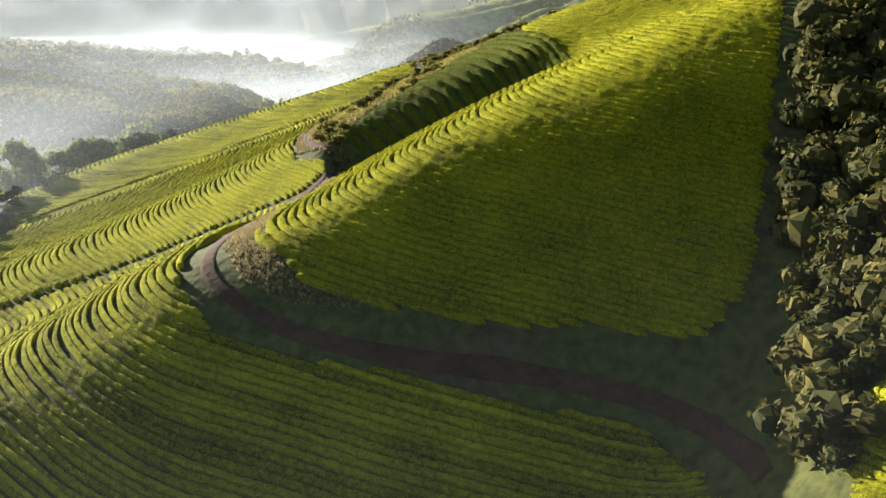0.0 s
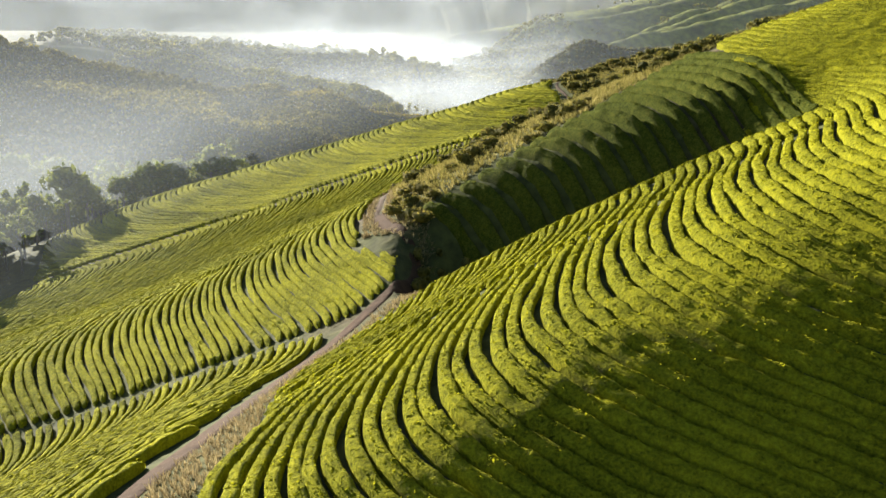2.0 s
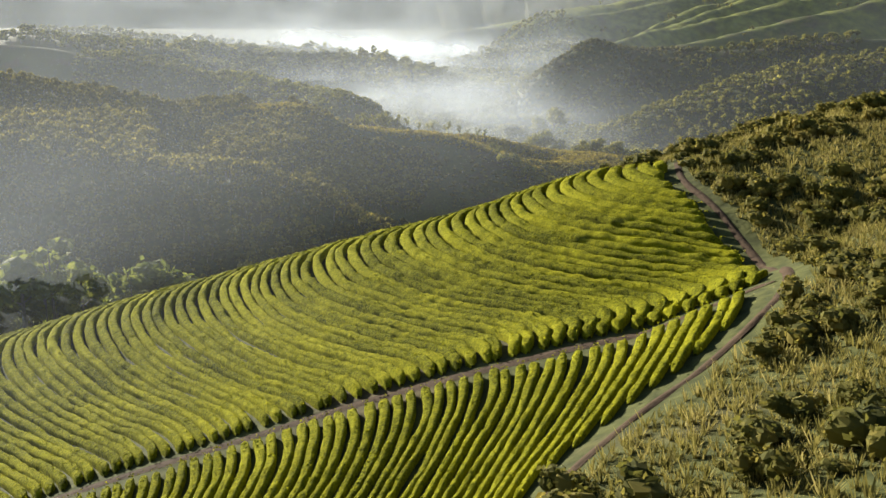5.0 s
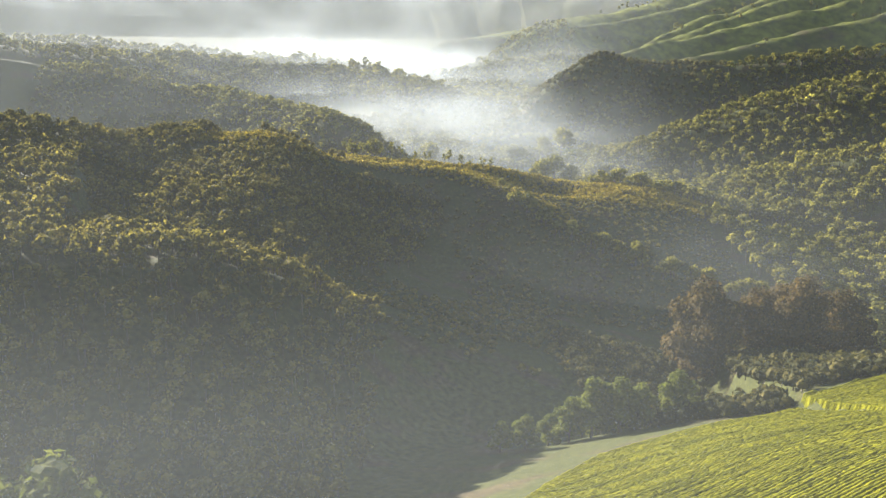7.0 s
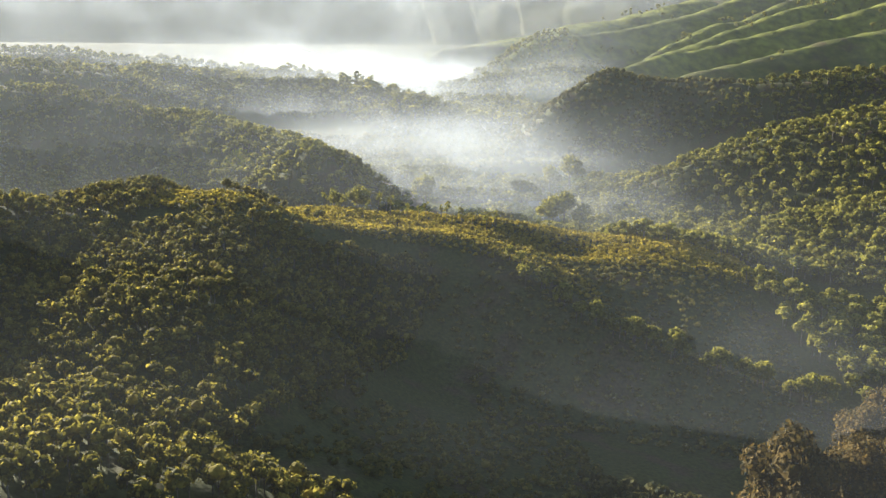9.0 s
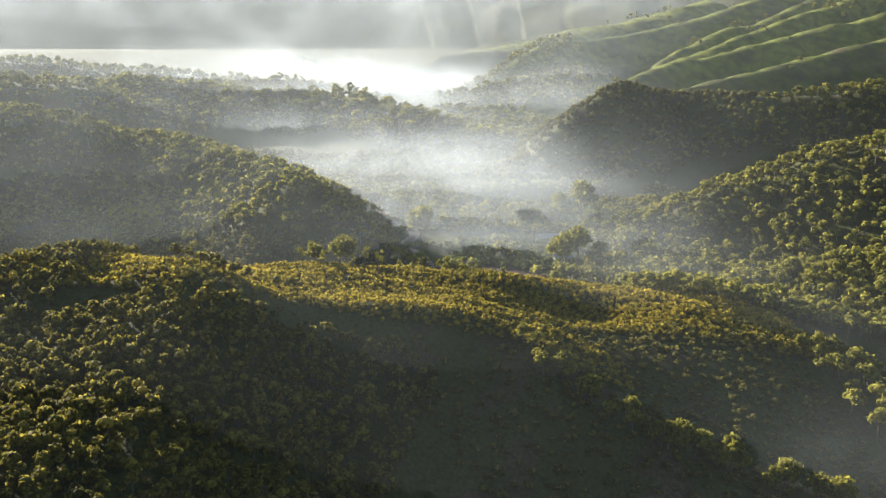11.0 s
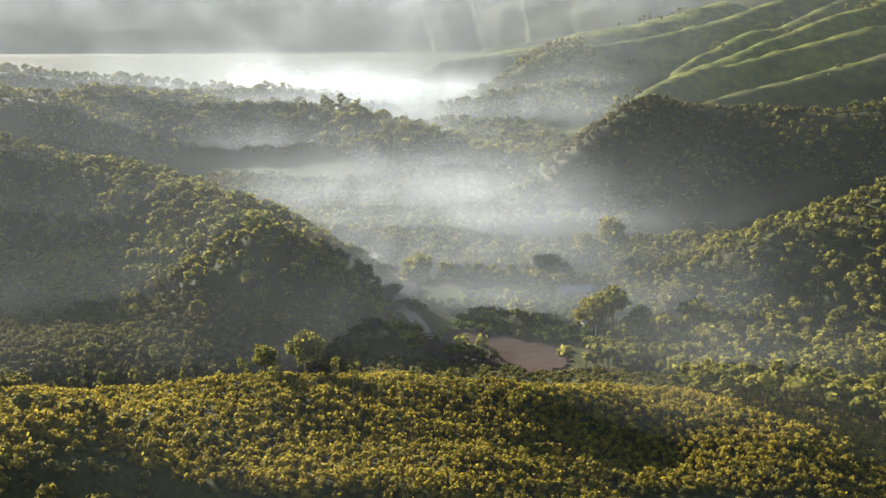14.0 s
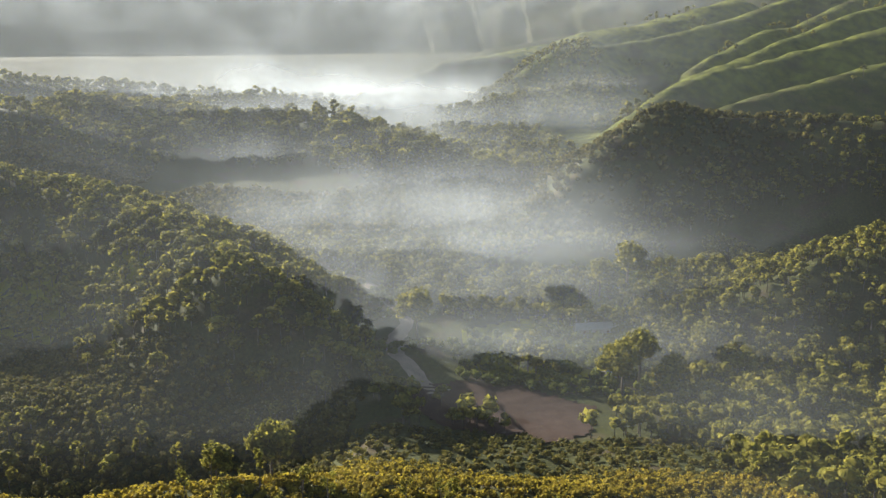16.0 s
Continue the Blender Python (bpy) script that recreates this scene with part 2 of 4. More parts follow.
def land(x, y, rough=True):
    """Height of the ground, metres; without its small unevenness for the tea planters' rows."""
    x, y = np.asarray(x, float), np.asarray(y, float)
    far = np.clip((y - 300) / 300, 0, 1)
    soft = 2.2 + 3.0 * far
    floor = 34 + np.clip((y - 950) * 0.035, 0, 45)
    acc = np.exp(np.clip((floor - 100) / soft, -60, 60))
    xa, xb, ya, yb = x.min(), x.max(), y.min(), y.max()
    least = 20.0
    for name, (_, left, right, w) in RIDGES.items():
        pts, x0, x1, y0, y1, top = CRESTS[name]
        if name == "scrub_rise" and not rough:
            continue
        gap = math.hypot(max(x0 - xb, xa - x1, 0), max(y0 - yb, ya - y1, 0))
        if top - min(left, right) * (gap - np.max(w)) < least:
            continue
        if name.startswith("tea_spur"):
            h = np.interp(x, pts[:, 0], pts[:, 2])
            d = y - np.interp(x, pts[:, 0], pts[:, 1])
            side = np.tanh(d / 6)
            over = np.clip(x0 - x, 0, None)
            h, d = h - 0.5 * over, np.abs(d)
        else:
            reach = np.hypot(np.maximum(np.maximum(x0 - x, x - x1), 0), np.maximum(np.maximum(y0 - y, y - y1), 0))
            near = top - min(left, right) * (reach - np.max(w)) > least
            d, side, h = np.full(x.shape, 5000.0), np.zeros(x.shape), np.zeros(x.shape)
            d[near], side[near], h[near] = seg_project(x[near], y[near], pts)
        if not rough:
            right = {"tea_spur_near": 0.62, "tea_spur_far": 0.38}.get(name, right)
        s = right + (left - right) * (side * 0.5 + 0.5)
        w = w if np.isscalar(w) else w[1] + (w[0] - w[1]) * (side * 0.5 + 0.5)
        z = h - s * (np.sqrt(d * d + w * w) - w)
        if name in ("tea_spur_near", "tea_spur_middle"):
            z = z - 0.6 * np.clip(d - 50, 0, None) * (side > 0)
        if name == "tea_spur_far":
            z = z - 0.55 * np.clip(d - 172, 0, None) * (side > 0)
        acc = acc + np.exp(np.clip((z - 100) / soft, -60, 60))
        if name == "tea_spur_far" and yb < 260:
            least = max(least, float((100 + soft * np.log(acc)).min()) - 30)
    z = 100 + soft * np.log(acc)
    gully = (0.5 + 0.5 * np.tanh((y - 118.3 - 0.08 * (x - 15)) / 1.4)) * (0.5 - 0.5 * np.tanh((y - 127.8 + 0.08 * (x - 15)) / 3.0)) * np.clip((x - 2) / 6, 0, 1) * np.clip((38 - x) / 20, 0, 1)
    z = z - 9.8 * gully - 26 * np.exp(-(((y - 772) / 40) ** 2)) * np.clip((-8 - x) / 40, 0, 1)
    if rough:
        z = z + far * 9 * fbm(x, y, 70, 4, 3) * np.clip((z - floor) / 25, 0.1, 1) + 0.35 * fbm(x, y, 12, 2, 9)
    return z


def spaced(stops):
    """Grid lines: (from, step) ... to the last place."""
    out = []
    for (a, step), (b, _) in zip(stops[:-1], stops[1:]):
        n = max(1, round((b - a) / step))
        out += [a + (b - a) * i / n for i in range(n)]
    return np.array(out + [stops[-1][0]])


GX = spaced([(-3000, 200), (-1000, 40), (-500, 12), (-140, 5), (-80, 2), (80, 5), (300, 10), (700, 25), (1500, 150), (3000, 0)])
GY = spaced([(-400, 80), (-60, 10), (20, 2), (300, 5), (760, 8), (1300, 16), (2000, 40), (4600, 0)])
gx, gy = np.meshgrid(GX, GY)
gz = land(gx, gy)
ids = np.arange(gx.size).reshape(gx.shape)
quads = np.stack([ids[:-1, :-1], ids[:-1, 1:], ids[1:, 1:], ids[1:, :-1]], -1).reshape(-1, 4)


def mesh_of(name, verts, faces, mats, smooth=True, index=None):
    me = bpy.data.meshes.new(name)
    n, k = len(faces), faces.shape[1]
    me.vertices.add(len(verts))
    me.attributes["position"].data.foreach_set("vector", np.ascontiguousarray(verts, np.float32).ravel())
    me.loops.add(n * k)
    me.attributes[".corner_vert"].data.foreach_set("value", np.ascontiguousarray(faces, np.int32).ravel())
    me.polygons.add(n)
    me.polygons.foreach_set("loop_start", np.arange(0, n * k, k, dtype=np.int32))
    if not smooth:
        me.attributes.new("sharp_face", "BOOLEAN", "FACE").data.foreach_set("value", np.ones(n, bool))
    for m in mats:
        me.materials.append(m)
    if index is not None:
        me.attributes.new("material_index", "INT", "FACE").data.foreach_set("value", np.ascontiguousarray(index, np.int32))
    me.update(calc_edges=True)
    return me


ground = new("ground", mesh_of("ground", np.stack([gx, gy, gz], -1).reshape(-1, 3), quads, [M_GROUND]))
tagged(ground, "hilly brown and green earth of the valley", "ground", kind="structure")


# ---- pieces for plants ----
def part(name, piece, mat, parent, label="", smooth=False):
    """One mesh under a thing."""
    ob = new(name, mesh_of(name, piece[0], piece[1], [mat], smooth))
    ob.parent = parent
    return tagged(ob, label) if label else ob


rng = np.random.default_rng(7)


def inside(x, y, poly):
    """Whether places lie in a plan outline."""
    hit = np.zeros(np.shape(x), bool)
    for (ax, ay), (bx, by) in zip(poly, poly[1:] + poly[:1]):
        cross = ((ay > y) != (by > y)) & (x < (bx - ax) * (y - ay) / (by - ay + 1e-12) + ax)
        hit ^= cross
    return hit


def unit(v):
    return v / (np.linalg.norm(v, axis=-1, keepdims=True) + 1e-9)


def leaf_quads(centres, normals, size, r, long=1.5):
    """Small folded leaf clumps: one quad each, facing about along its normal."""
    n = len(centres)
    nor = unit(normals + r.normal(0, 0.45, (n, 3)))
    a = unit(np.cross(nor, r.normal(0, 1, (n, 3))))
    b = np.cross(nor, a)
    s = size * r.uniform(0.6, 1.3, (n, 1))
    p = [centres - a * s * long * 0.5, centres - b * s * 0.5 + nor * s * 0.1, centres + a * s * long * 0.5, centres + b * s * 0.5 + nor * s * 0.1]
    return np.stack(p, 1).reshape(-1, 3), np.arange(n * 4).reshape(-1, 4)


def ball(c, rad, r, rough=0.2):
    """A lumpy closed hull of 24 quads."""
    g = np.linspace(-1, 1, 3)
    vs, fs = {}, []
    for ax in range(3):
        for s in (-1, 1):
            for i in range(2):
                for j in range(2):
                    q = []
                    for u, v in ((i, j), (i + 1, j), (i + 1, j + 1), (i, j + 1)):
                        k = [0, 0, 0]
                        k[ax], k[(ax + 1) % 3], k[(ax + 2) % 3] = s, g[u], g[v]
                        q.append(vs.setdefault(tuple(k), len(vs)))
                    fs.append(q if s > 0 else q[::-1])
    v = unit(np.array(list(vs), float)) * (1 + r.uniform(-rough, rough, (len(vs), 1)))
    return np.array(c) + v * np.array(rad), np.array(fs)


def stick(a, b, ra, rb, sides=5):
    """A tapered limb."""
    a, b = np.array(a, float), np.array(b, float)
    w = unit(b - a)
    u = unit(np.cross(w, [0.3, 0.9, 0.1]))
    v = np.cross(w, u)
    t = np.arange(sides) * 2 * np.pi / sides
    ring = np.cos(t)[:, None] * u + np.sin(t)[:, None] * v
    vs = np.concatenate([a + ring * ra, b + ring * rb])
    i = np.arange(sides)
    return vs, np.stack([i, (i + 1) % sides, (i + 1) % sides + sides, i + sides], 1)


def join(parts):
    """(verts, quads) pairs into one."""
    vs, fs, o = [], [], 0
    for v, f in parts:
        vs.append(v)
        fs.append(f + o)
        o += len(v)
    return np.concatenate(vs), np.concatenate(fs)


def crown(lobes, leaves, size, r, core=0.72):
    """A crown: leaf clumps over uneven lobes with darker cores, open between them."""
    out = []
    for c, rad in lobes:
        d = unit(r.normal(0, 1, (leaves, 3)) + np.array([0, 0, 0.35]))
        rr = np.array(rad) * r.uniform(0.75, 1.12, (leaves, 1))
        out.append(leaf_quads(np.array(c) + d * rr, d, size, r))
        if core:
            out.append(ball(c, np.array(rad) * core, r))
    return join(out)


def dome_lobes(h, w, n, r):
    """Lobes of a rounded, layered crown."""
    out = [((0, 0, h * 0.80), (w * 0.30, w * 0.30, h * 0.17))]
    for i in range(n):
        a, q = r.uniform(0, 6.28), r.uniform(0.2, 0.36)
        out.append(((math.cos(a) * w * q, math.sin(a) * w * q, h * r.uniform(0.52, 0.78)), (w * r.uniform(0.16, 0.27), w * r.uniform(0.16, 0.27), h * r.uniform(0.10, 0.15))))
    return out


def gum_lobes(h, w, n, r):
    """Sparse tufts up a tall stem."""
    return [((r.normal(0, w * 0.2), r.normal(0, w * 0.2), h * (0.62 + 0.36 * i / n)), (w * r.uniform(0.18, 0.3), w * r.uniform(0.18, 0.3), h * r.uniform(0.05, 0.08))) for i in range(n)]


def tree_pieces(kind, leaves, size, r, core=0.72, lobes=5):
    """Unit trees, about 1 m high: (trunk, crown)."""
    if kind == "gum":
        lo = gum_lobes(1.0, 0.3, lobes, r)
        stems = [stick((0, 0, -0.1), (r.normal(0, 0.02), r.normal(0, 0.02), 0.9), 0.016, 0.005)]
    elif kind == "full":
        lo = [((0, 0, 0.84), (0.15, 0.15, 0.15)), ((0, 0, 0.5), (0.24, 0.24, 0.26))]
        for i in range(lobes):
            a, q = 2.4 * i + r.uniform(0, 0.8), r.uniform(0.14, 0.27)
            z = 0.16 + 0.66 * (i + 0.5) / lobes
            q = q * (1.15 - 0.8 * abs(z - 0.42))
            lo.append(((math.cos(a) * q, math.sin(a) * q, z), (r.uniform(0.12, 0.2), r.uniform(0.12, 0.2), r.uniform(0.09, 0.14))))
        stems = [stick((0, 0, -0.1), (0.02, 0, 0.7), 0.028, 0.01)]
    elif kind == "bush":
        lo = [((0, 0, 0.42), (0.42, 0.42, 0.4))] + [((r.uniform(-0.4, 0.4), r.uniform(-0.4, 0.4), r.uniform(0.2, 0.6)), (0.3, 0.3, 0.28)) for _ in range(lobes - 1)]
        stems = [stick((0, 0, -0.15), (0, 0, 0.4), 0.04, 0.02)]
    else:
        lo = dome_lobes(1.0, 0.75, lobes, r)
        stems = [stick((0, 0, -0.1), (0.02, 0, 0.72), 0.028, 0.012)]
    for c, _ in lo[1:4]:
        if kind != "bush":
            stems.append(stick((0, 0, c[2] * 0.7), c, 0.010, 0.004, 4))
    return join(stems), crown(lo, leaves, size, r, core)


def scatter(poly_test, x0, x1, y0, y1, step, r, jitter=0.45):
    """Places about step apart where poly_test holds."""
    xs, ys = np.arange(x0, x1, step), np.arange(y0, y1, step)
    x, y = (k.ravel() for k in np.meshgrid(xs, ys))
    x = x + r.uniform(-jitter, jitter, x.shape) * step
    y = y + r.uniform(-jitter, jitter, y.shape) * step
    keep = poly_test(x, y)
    return x[keep], y[keep]


def plant_stuff(name, label, category, kinds, x, y, h, r, mats, wide=1.0):
    """Many plants of one wood in one mesh: kinds is a list of (trunk, crown) unit trees, h the heights."""
    vs, fs, ix, o = [], [], [], 0
    pick = r.integers(0, len(kinds), len(x))
    rot, fat = r.uniform(0, 6.28, len(x)), r.uniform(0.85, 1.25, len(x)) * wide
    z = land(x, y)
    for k, (trunk, leaf) in enumerate(kinds):
        m = pick == k
        v, f = join([trunk, leaf])
        mi = np.concatenate([np.zeros(len(trunk[1])), np.ones(len(leaf[1]))])
        c, s = np.cos(rot[m])[:, None], np.sin(rot[m])[:, None]
        hx, hw = h[m][:, None], (h[m] * fat[m])[:, None]
        w = np.stack([(v[:, 0] * c - v[:, 1] * s) * hw + x[m][:, None], (v[:, 0] * s + v[:, 1] * c) * hw + y[m][:, None], v[:, 2] * hx + z[m][:, None]], -1)
        n = int(m.sum())
        vs.append(w.reshape(-1, 3))
        fs.append((f[None] + (np.arange(n) * len(v))[:, None, None]).reshape(-1, 4) + o)
        ix.append(np.tile(mi, n))
        o += n * len(v)
    me = mesh_of(name, np.concatenate(vs), np.concatenate(fs), mats, False, np.concatenate(ix))
    return tagged(new(name, me), label, category, kind="stuff")


# ---- tea ----
ROW_RISE = 0.34
ROAD = [(27, 49), (27.6, 52.5), (26.4, 57.4), (22, 61), (15, 63.8), (8, 65.2), (2, 67), (-2.4, 69.4), (-6, 72.5), (-8.8, 76), (-9.5, 80), (-9, 84.5), (-7.8, 90), (-6.2, 95), (-5.3, 101), (-4.5, 107), (-2.8, 112),
        (-0.4, 116), (2.6, 119.5), (4, 123.5), (3, 128), (0.6, 132), (-0.4, 136)]
FOOTPATH = [(-0.6, 135), (-0.4, 148), (1.6, 158), (5.2, 166.6), (12.4, 175.2), (20, 181.2), (25.2, 187.6), (26.6, 196), (26.2, 206), (25.2, 213), (26.4, 219)]
TEA_FIELDS = {
    "lower": [(-1.6, 115), (-4.4, 111.8), (-6, 107), (-6.8, 101), (-7.7, 95.5), (-9.2, 90.5), (-10.7, 86), (-11.8, 81), (-11, 75.5), (-8, 70.5), (-2.5, 67.2), (4.5, 64.8), (11, 62.6), (18, 60.6), (23, 57.8), (25.4, 53), (24.8, 46), (24.2, 36), (23.4, 26), (10, 24),
              (-75, 24), (-75, 117), (-52, 120.6), (-30, 121.3), (-17, 119.8), (-8, 117.9)],
    "near": [(-3.2, 91), (-4, 86), (-5.6, 81.5), (-3.2, 77), (-1.2, 73), (4.5, 69.8), (14, 67), (21, 65.4), (29, 61.8), (33, 64), (36, 69), (43, 82), (52, 100), (70, 110), (70, 164), (60, 159), (45, 155), (34, 148.5), (32.5, 140),
             (31, 128), (28, 118.5), (24, 117.6), (13, 117.4), (7.8, 117), (3.6, 115), (0, 111.5), (-2.2, 107), (-3.2, 102), (-3.8, 96)],
    "middle": [(2.8, 122.5), (-1.8, 129.5), (-2.4, 136), (-1.6, 148), (0.6, 158.8), (4.4, 167.4), (11.4, 176), (19, 182), (24, 188.4), (2, 189), (-20, 188.6),
               (-55, 188), (-66, 160), (-66, 124), (-52, 121.5), (-30, 122), (-17, 120.4), (-8, 118.4), (-1.4, 116.8), (1.8, 119.6)],
    "far": [(25.4, 189.8), (25.6, 198), (25, 206), (23.8, 213), (25, 218), (20, 224), (8, 226), (-14, 228), (-50, 230), (-66, 216), (-58, 190), (-20, 189.9), (2, 190)],
    "slope": [(-26, 238), (-2, 280), (20, 330), (30, 350), (46.5, 361), (64, 370), (81, 381), (125, 374), (125, 246), (50, 238), (10, 233)],
    "knoll": [(27, 30), (27.5, 40), (31, 48), (50, 52), (50, 30)],
}


def tea_row(xy, width, r, leafy, high=0.70):
    """One clipped hedge of tea along a level line: a domed, uneven body and sprigs of young leaf on it."""
    d = np.diff(xy, axis=0)
    s = np.concatenate([[0], np.cumsum(np.hypot(d[:, 0], d[:, 1]))])
    n = max(4, int(s[-1] / 0.36))
    q = np.linspace(0, s[-1], n)
    p = np.stack([np.interp(q, s, xy[:, 0]), np.interp(q, s, xy[:, 1])], 1)
    w = np.interp(q, s, width)
    t = unit(np.gradient(p, axis=0))
    side = np.stack([-t[:, 1], t[:, 0]], 1)
    w = w * (1 + 0.22 * fbm(p[:, 0] * 3, p[:, 1] * 3, 3.0, 2, 21))
    tall = high * np.clip(w / 0.8, 0.6, 1.1)
    u = np.array([-0.52, -0.5, -0.36, -0.12, 0.14, 0.38, 0.5, 0.52])
    hh = np.array([-0.25, 0.70, 0.96, 1.0, 1.0, 0.95, 0.68, -0.25])
    ends = np.clip(np.minimum(q, s[-1] - q) / 0.5, 0.3, 1)
    x = p[:, 0][:, None] + side[:, 0][:, None] * u * (w * ends)[:, None]
    y = p[:, 1][:, None] + side[:, 1][:, None] * u * (w * ends)[:, None]
    g = land(x, y)
    bump = 0.13 * fbm(x * 2.2, y * 2.2, 1.1, 2, 33) + r.normal(0, 0.025, x.shape)
    z = g + hh * (tall * ends)[:, None] + bump * (hh > 0)
    v = np.stack([x, y, z], -1).reshape(-1, 3)
    i = np.arange(n * 8).reshape(n, 8)
    body = (v, np.stack([i[:-1, :-1], i[1:, :-1], i[1:, 1:], i[:-1, 1:]], -1).reshape(-1, 4))
    m = int(leafy * s[-1] * w.mean())
    k, uu = r.integers(0, n - 1, m), r.uniform(-0.47, 0.47, m)
    f = r.uniform(0, 1, m)[:, None]
    c = p[k] * (1 - f) + p[k + 1] * f + side[k] * (uu * w[k])[:, None]
    top = np.interp(uu, u, hh) * tall[k] + 0.13 * fbm(c[:, 0] * 2.2, c[:, 1] * 2.2, 1.1, 2, 33) + r.uniform(-0.04, 0.03, m)
    cen = np.concatenate([c, (land(c[:, 0], c[:, 1]) + top)[:, None]], 1)
    nor = np.concatenate([side[k] * uu[:, None] * 1.6, np.full((m, 1), 0.8)], 1)
    return body, leaf_quads(cen, nor, 0.10, r, 1.6)


# narrow pickers' paths that cross the rows
CUTS = [[(-4.2, 94, 0), (-0.6, 98.5, 0), (2.8, 100.4, 0), (8.2, 101.2, 0), (13, 102.8, 0), (16.8, 105.1, 0), (20.5, 106.6, 0), (24.3, 109.7, 0), (32, 113, 0)],
        [(-20.5, 146.2, 0), (-17.6, 145.4, 0), (-12, 144.6, 0), (-9, 144, 0)]]


def level_lines(poly, name, leafy, single):
    made = []
    ys = np.arange(min(p[1] for p in poly), max(p[1] for p in poly), 0.4)
    xs = np.arange(min(p[0] for p in poly) - 4, max(p[0] for p in poly) + 4, 0.5)
    X, Y = np.meshgrid(xs, ys)
    H = np.maximum.accumulate(land(X, Y, False), axis=1) + xs * 1e-6
    gyy, gxx = np.gradient(H, 0.4, 0.5)
    slope = np.hypot(gxx, gyy)
    lo, hi = H.min(), H.max()
    for k in range(int(lo / ROW_RISE), int(hi / ROW_RISE) + 1):
        level = k * ROW_RISE
        x = np.array([np.interp(level, H[j], xs, left=-999, right=999) for j in range(len(ys))])
        x = x + 0.35 * fbm(x, ys, 5.0, 2, 50 + k % 7)
        ok = inside(x, ys, poly)
        for cut in CUTS:
            ok &= seg_project(x, ys, cut)[0] > 0.3
        sl = np.array([np.interp(x[j], xs, slope[j]) for j in range(len(ys))])
        run, runs = [], []
        for j in range(len(ys)):
            if ok[j] and (not run or abs(x[j] - x[run[-1]]) < 4):
                run.append(j)
            else:
                runs.append(run)
                run = [j] if ok[j] else []
        runs.append(run)
        for run in runs:
            if len(run) > 5:
                run = np.array(run)
                gap = ROW_RISE / sl[run]
                w = np.clip(gap - np.maximum(0.2, 0.18 * gap), 0.3, 1.3)
                made.append(tea_row(np.stack([x[run], ys[run]], 1), w, rng, leafy))
    keep_rows(made, name, single)


def keep_rows(made, name, single):
    """Each row a hedge of its own, or a whole far field in one."""
    leaf = M_SHADED_TEA if name == "bank" else M_TEA
    if single:
        for body, shoots in made:
            hedge = tagged(new("tea_hedge"), TEA_LABELS[name], "tea hedge", "clipped tea rows of the " + name + " field")
            part("clipped_body", body, leaf, hedge, smooth=True)
            tagged(part("young_growth", shoots, leaf, hedge), kind="stuff")
    elif made:
        tagged(new("tea_rows", mesh_of("tea_rows", *join([p for row in made for p in row]), [leaf])), TEA_LABELS[name], "tea rows", kind="stuff")


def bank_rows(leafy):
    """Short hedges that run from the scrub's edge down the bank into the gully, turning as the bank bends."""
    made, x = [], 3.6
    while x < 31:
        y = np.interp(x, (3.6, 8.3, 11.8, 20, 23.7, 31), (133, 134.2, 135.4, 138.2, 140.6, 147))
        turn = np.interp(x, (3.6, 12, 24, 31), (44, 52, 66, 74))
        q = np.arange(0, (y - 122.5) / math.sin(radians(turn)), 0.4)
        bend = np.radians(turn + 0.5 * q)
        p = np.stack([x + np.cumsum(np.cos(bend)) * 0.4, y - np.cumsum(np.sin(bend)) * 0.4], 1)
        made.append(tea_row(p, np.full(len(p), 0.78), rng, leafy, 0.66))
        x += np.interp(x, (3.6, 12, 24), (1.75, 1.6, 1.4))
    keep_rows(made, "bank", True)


TEA_LABELS = {
    "lower": "clipped yellow-green tea hedge below the dirt track",
    "near": "clipped bright green tea hedge curving round the hill spur",
    "middle": "clipped bright green tea hedge beside the scrubby bank",
    "bank": "clipped dark green tea hedge on the steep bank, shade in its leaf colour",
    "far": "clipped bright green tea hedge on the far spur",
    "slope": "clipped bright green tea on the slope above the small trees",
    "knoll": "clipped yellow-green tea hedge on the small sunlit knoll",
}
for field, leafy, single in (("lower", 12, False), ("near", 60, True), ("middle", 24, True), ("far", 20, False), ("knoll", 14, False), ("slope", 2, False)):
    level_lines(TEA_FIELDS[field], field, leafy, single)
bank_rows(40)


# ---- woods ----
PLOT = [(6, 850), (22, 862), (44, 860), (70, 836), (62, 802), (40, 790), (14, 800), (2, 826)]
M_BARK = foliage("bark", (0.05, 0.04, 0.03), (0.12, 0.10, 0.08), (0.22, 0.19, 0.15), 3.0, 0.0, 0.9)
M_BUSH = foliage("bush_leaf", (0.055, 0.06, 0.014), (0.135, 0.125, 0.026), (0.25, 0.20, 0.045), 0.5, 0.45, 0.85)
# Shrub leaf darkened to hold the shade of the hillside and slope foot.
M_SHADED_SHRUB = foliage("shaded_shrub_leaf", (0.022, 0.028, 0.008), (0.055, 0.055, 0.015), (0.15, 0.125, 0.032), 0.35, 0.3, 0.85)
M_LIME = foliage("lime_leaf", (0.06, 0.08, 0.012), (0.14, 0.16, 0.025), (0.22, 0.23, 0.045), 1.2, 0.45, 0.85)
M_SPUR = foliage("spur_leaf", (0.045, 0.045, 0.011), (0.15, 0.132, 0.024), (0.36, 0.29, 0.05), 0.9, 0.5, 0.85)
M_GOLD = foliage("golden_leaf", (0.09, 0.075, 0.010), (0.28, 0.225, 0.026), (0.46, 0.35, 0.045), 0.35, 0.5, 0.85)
r1 = np.random.default_rng(11)
DOMES = [tree_pieces("dome", 13, 0.11, r1, 0.8, 5) for _ in range(7)]
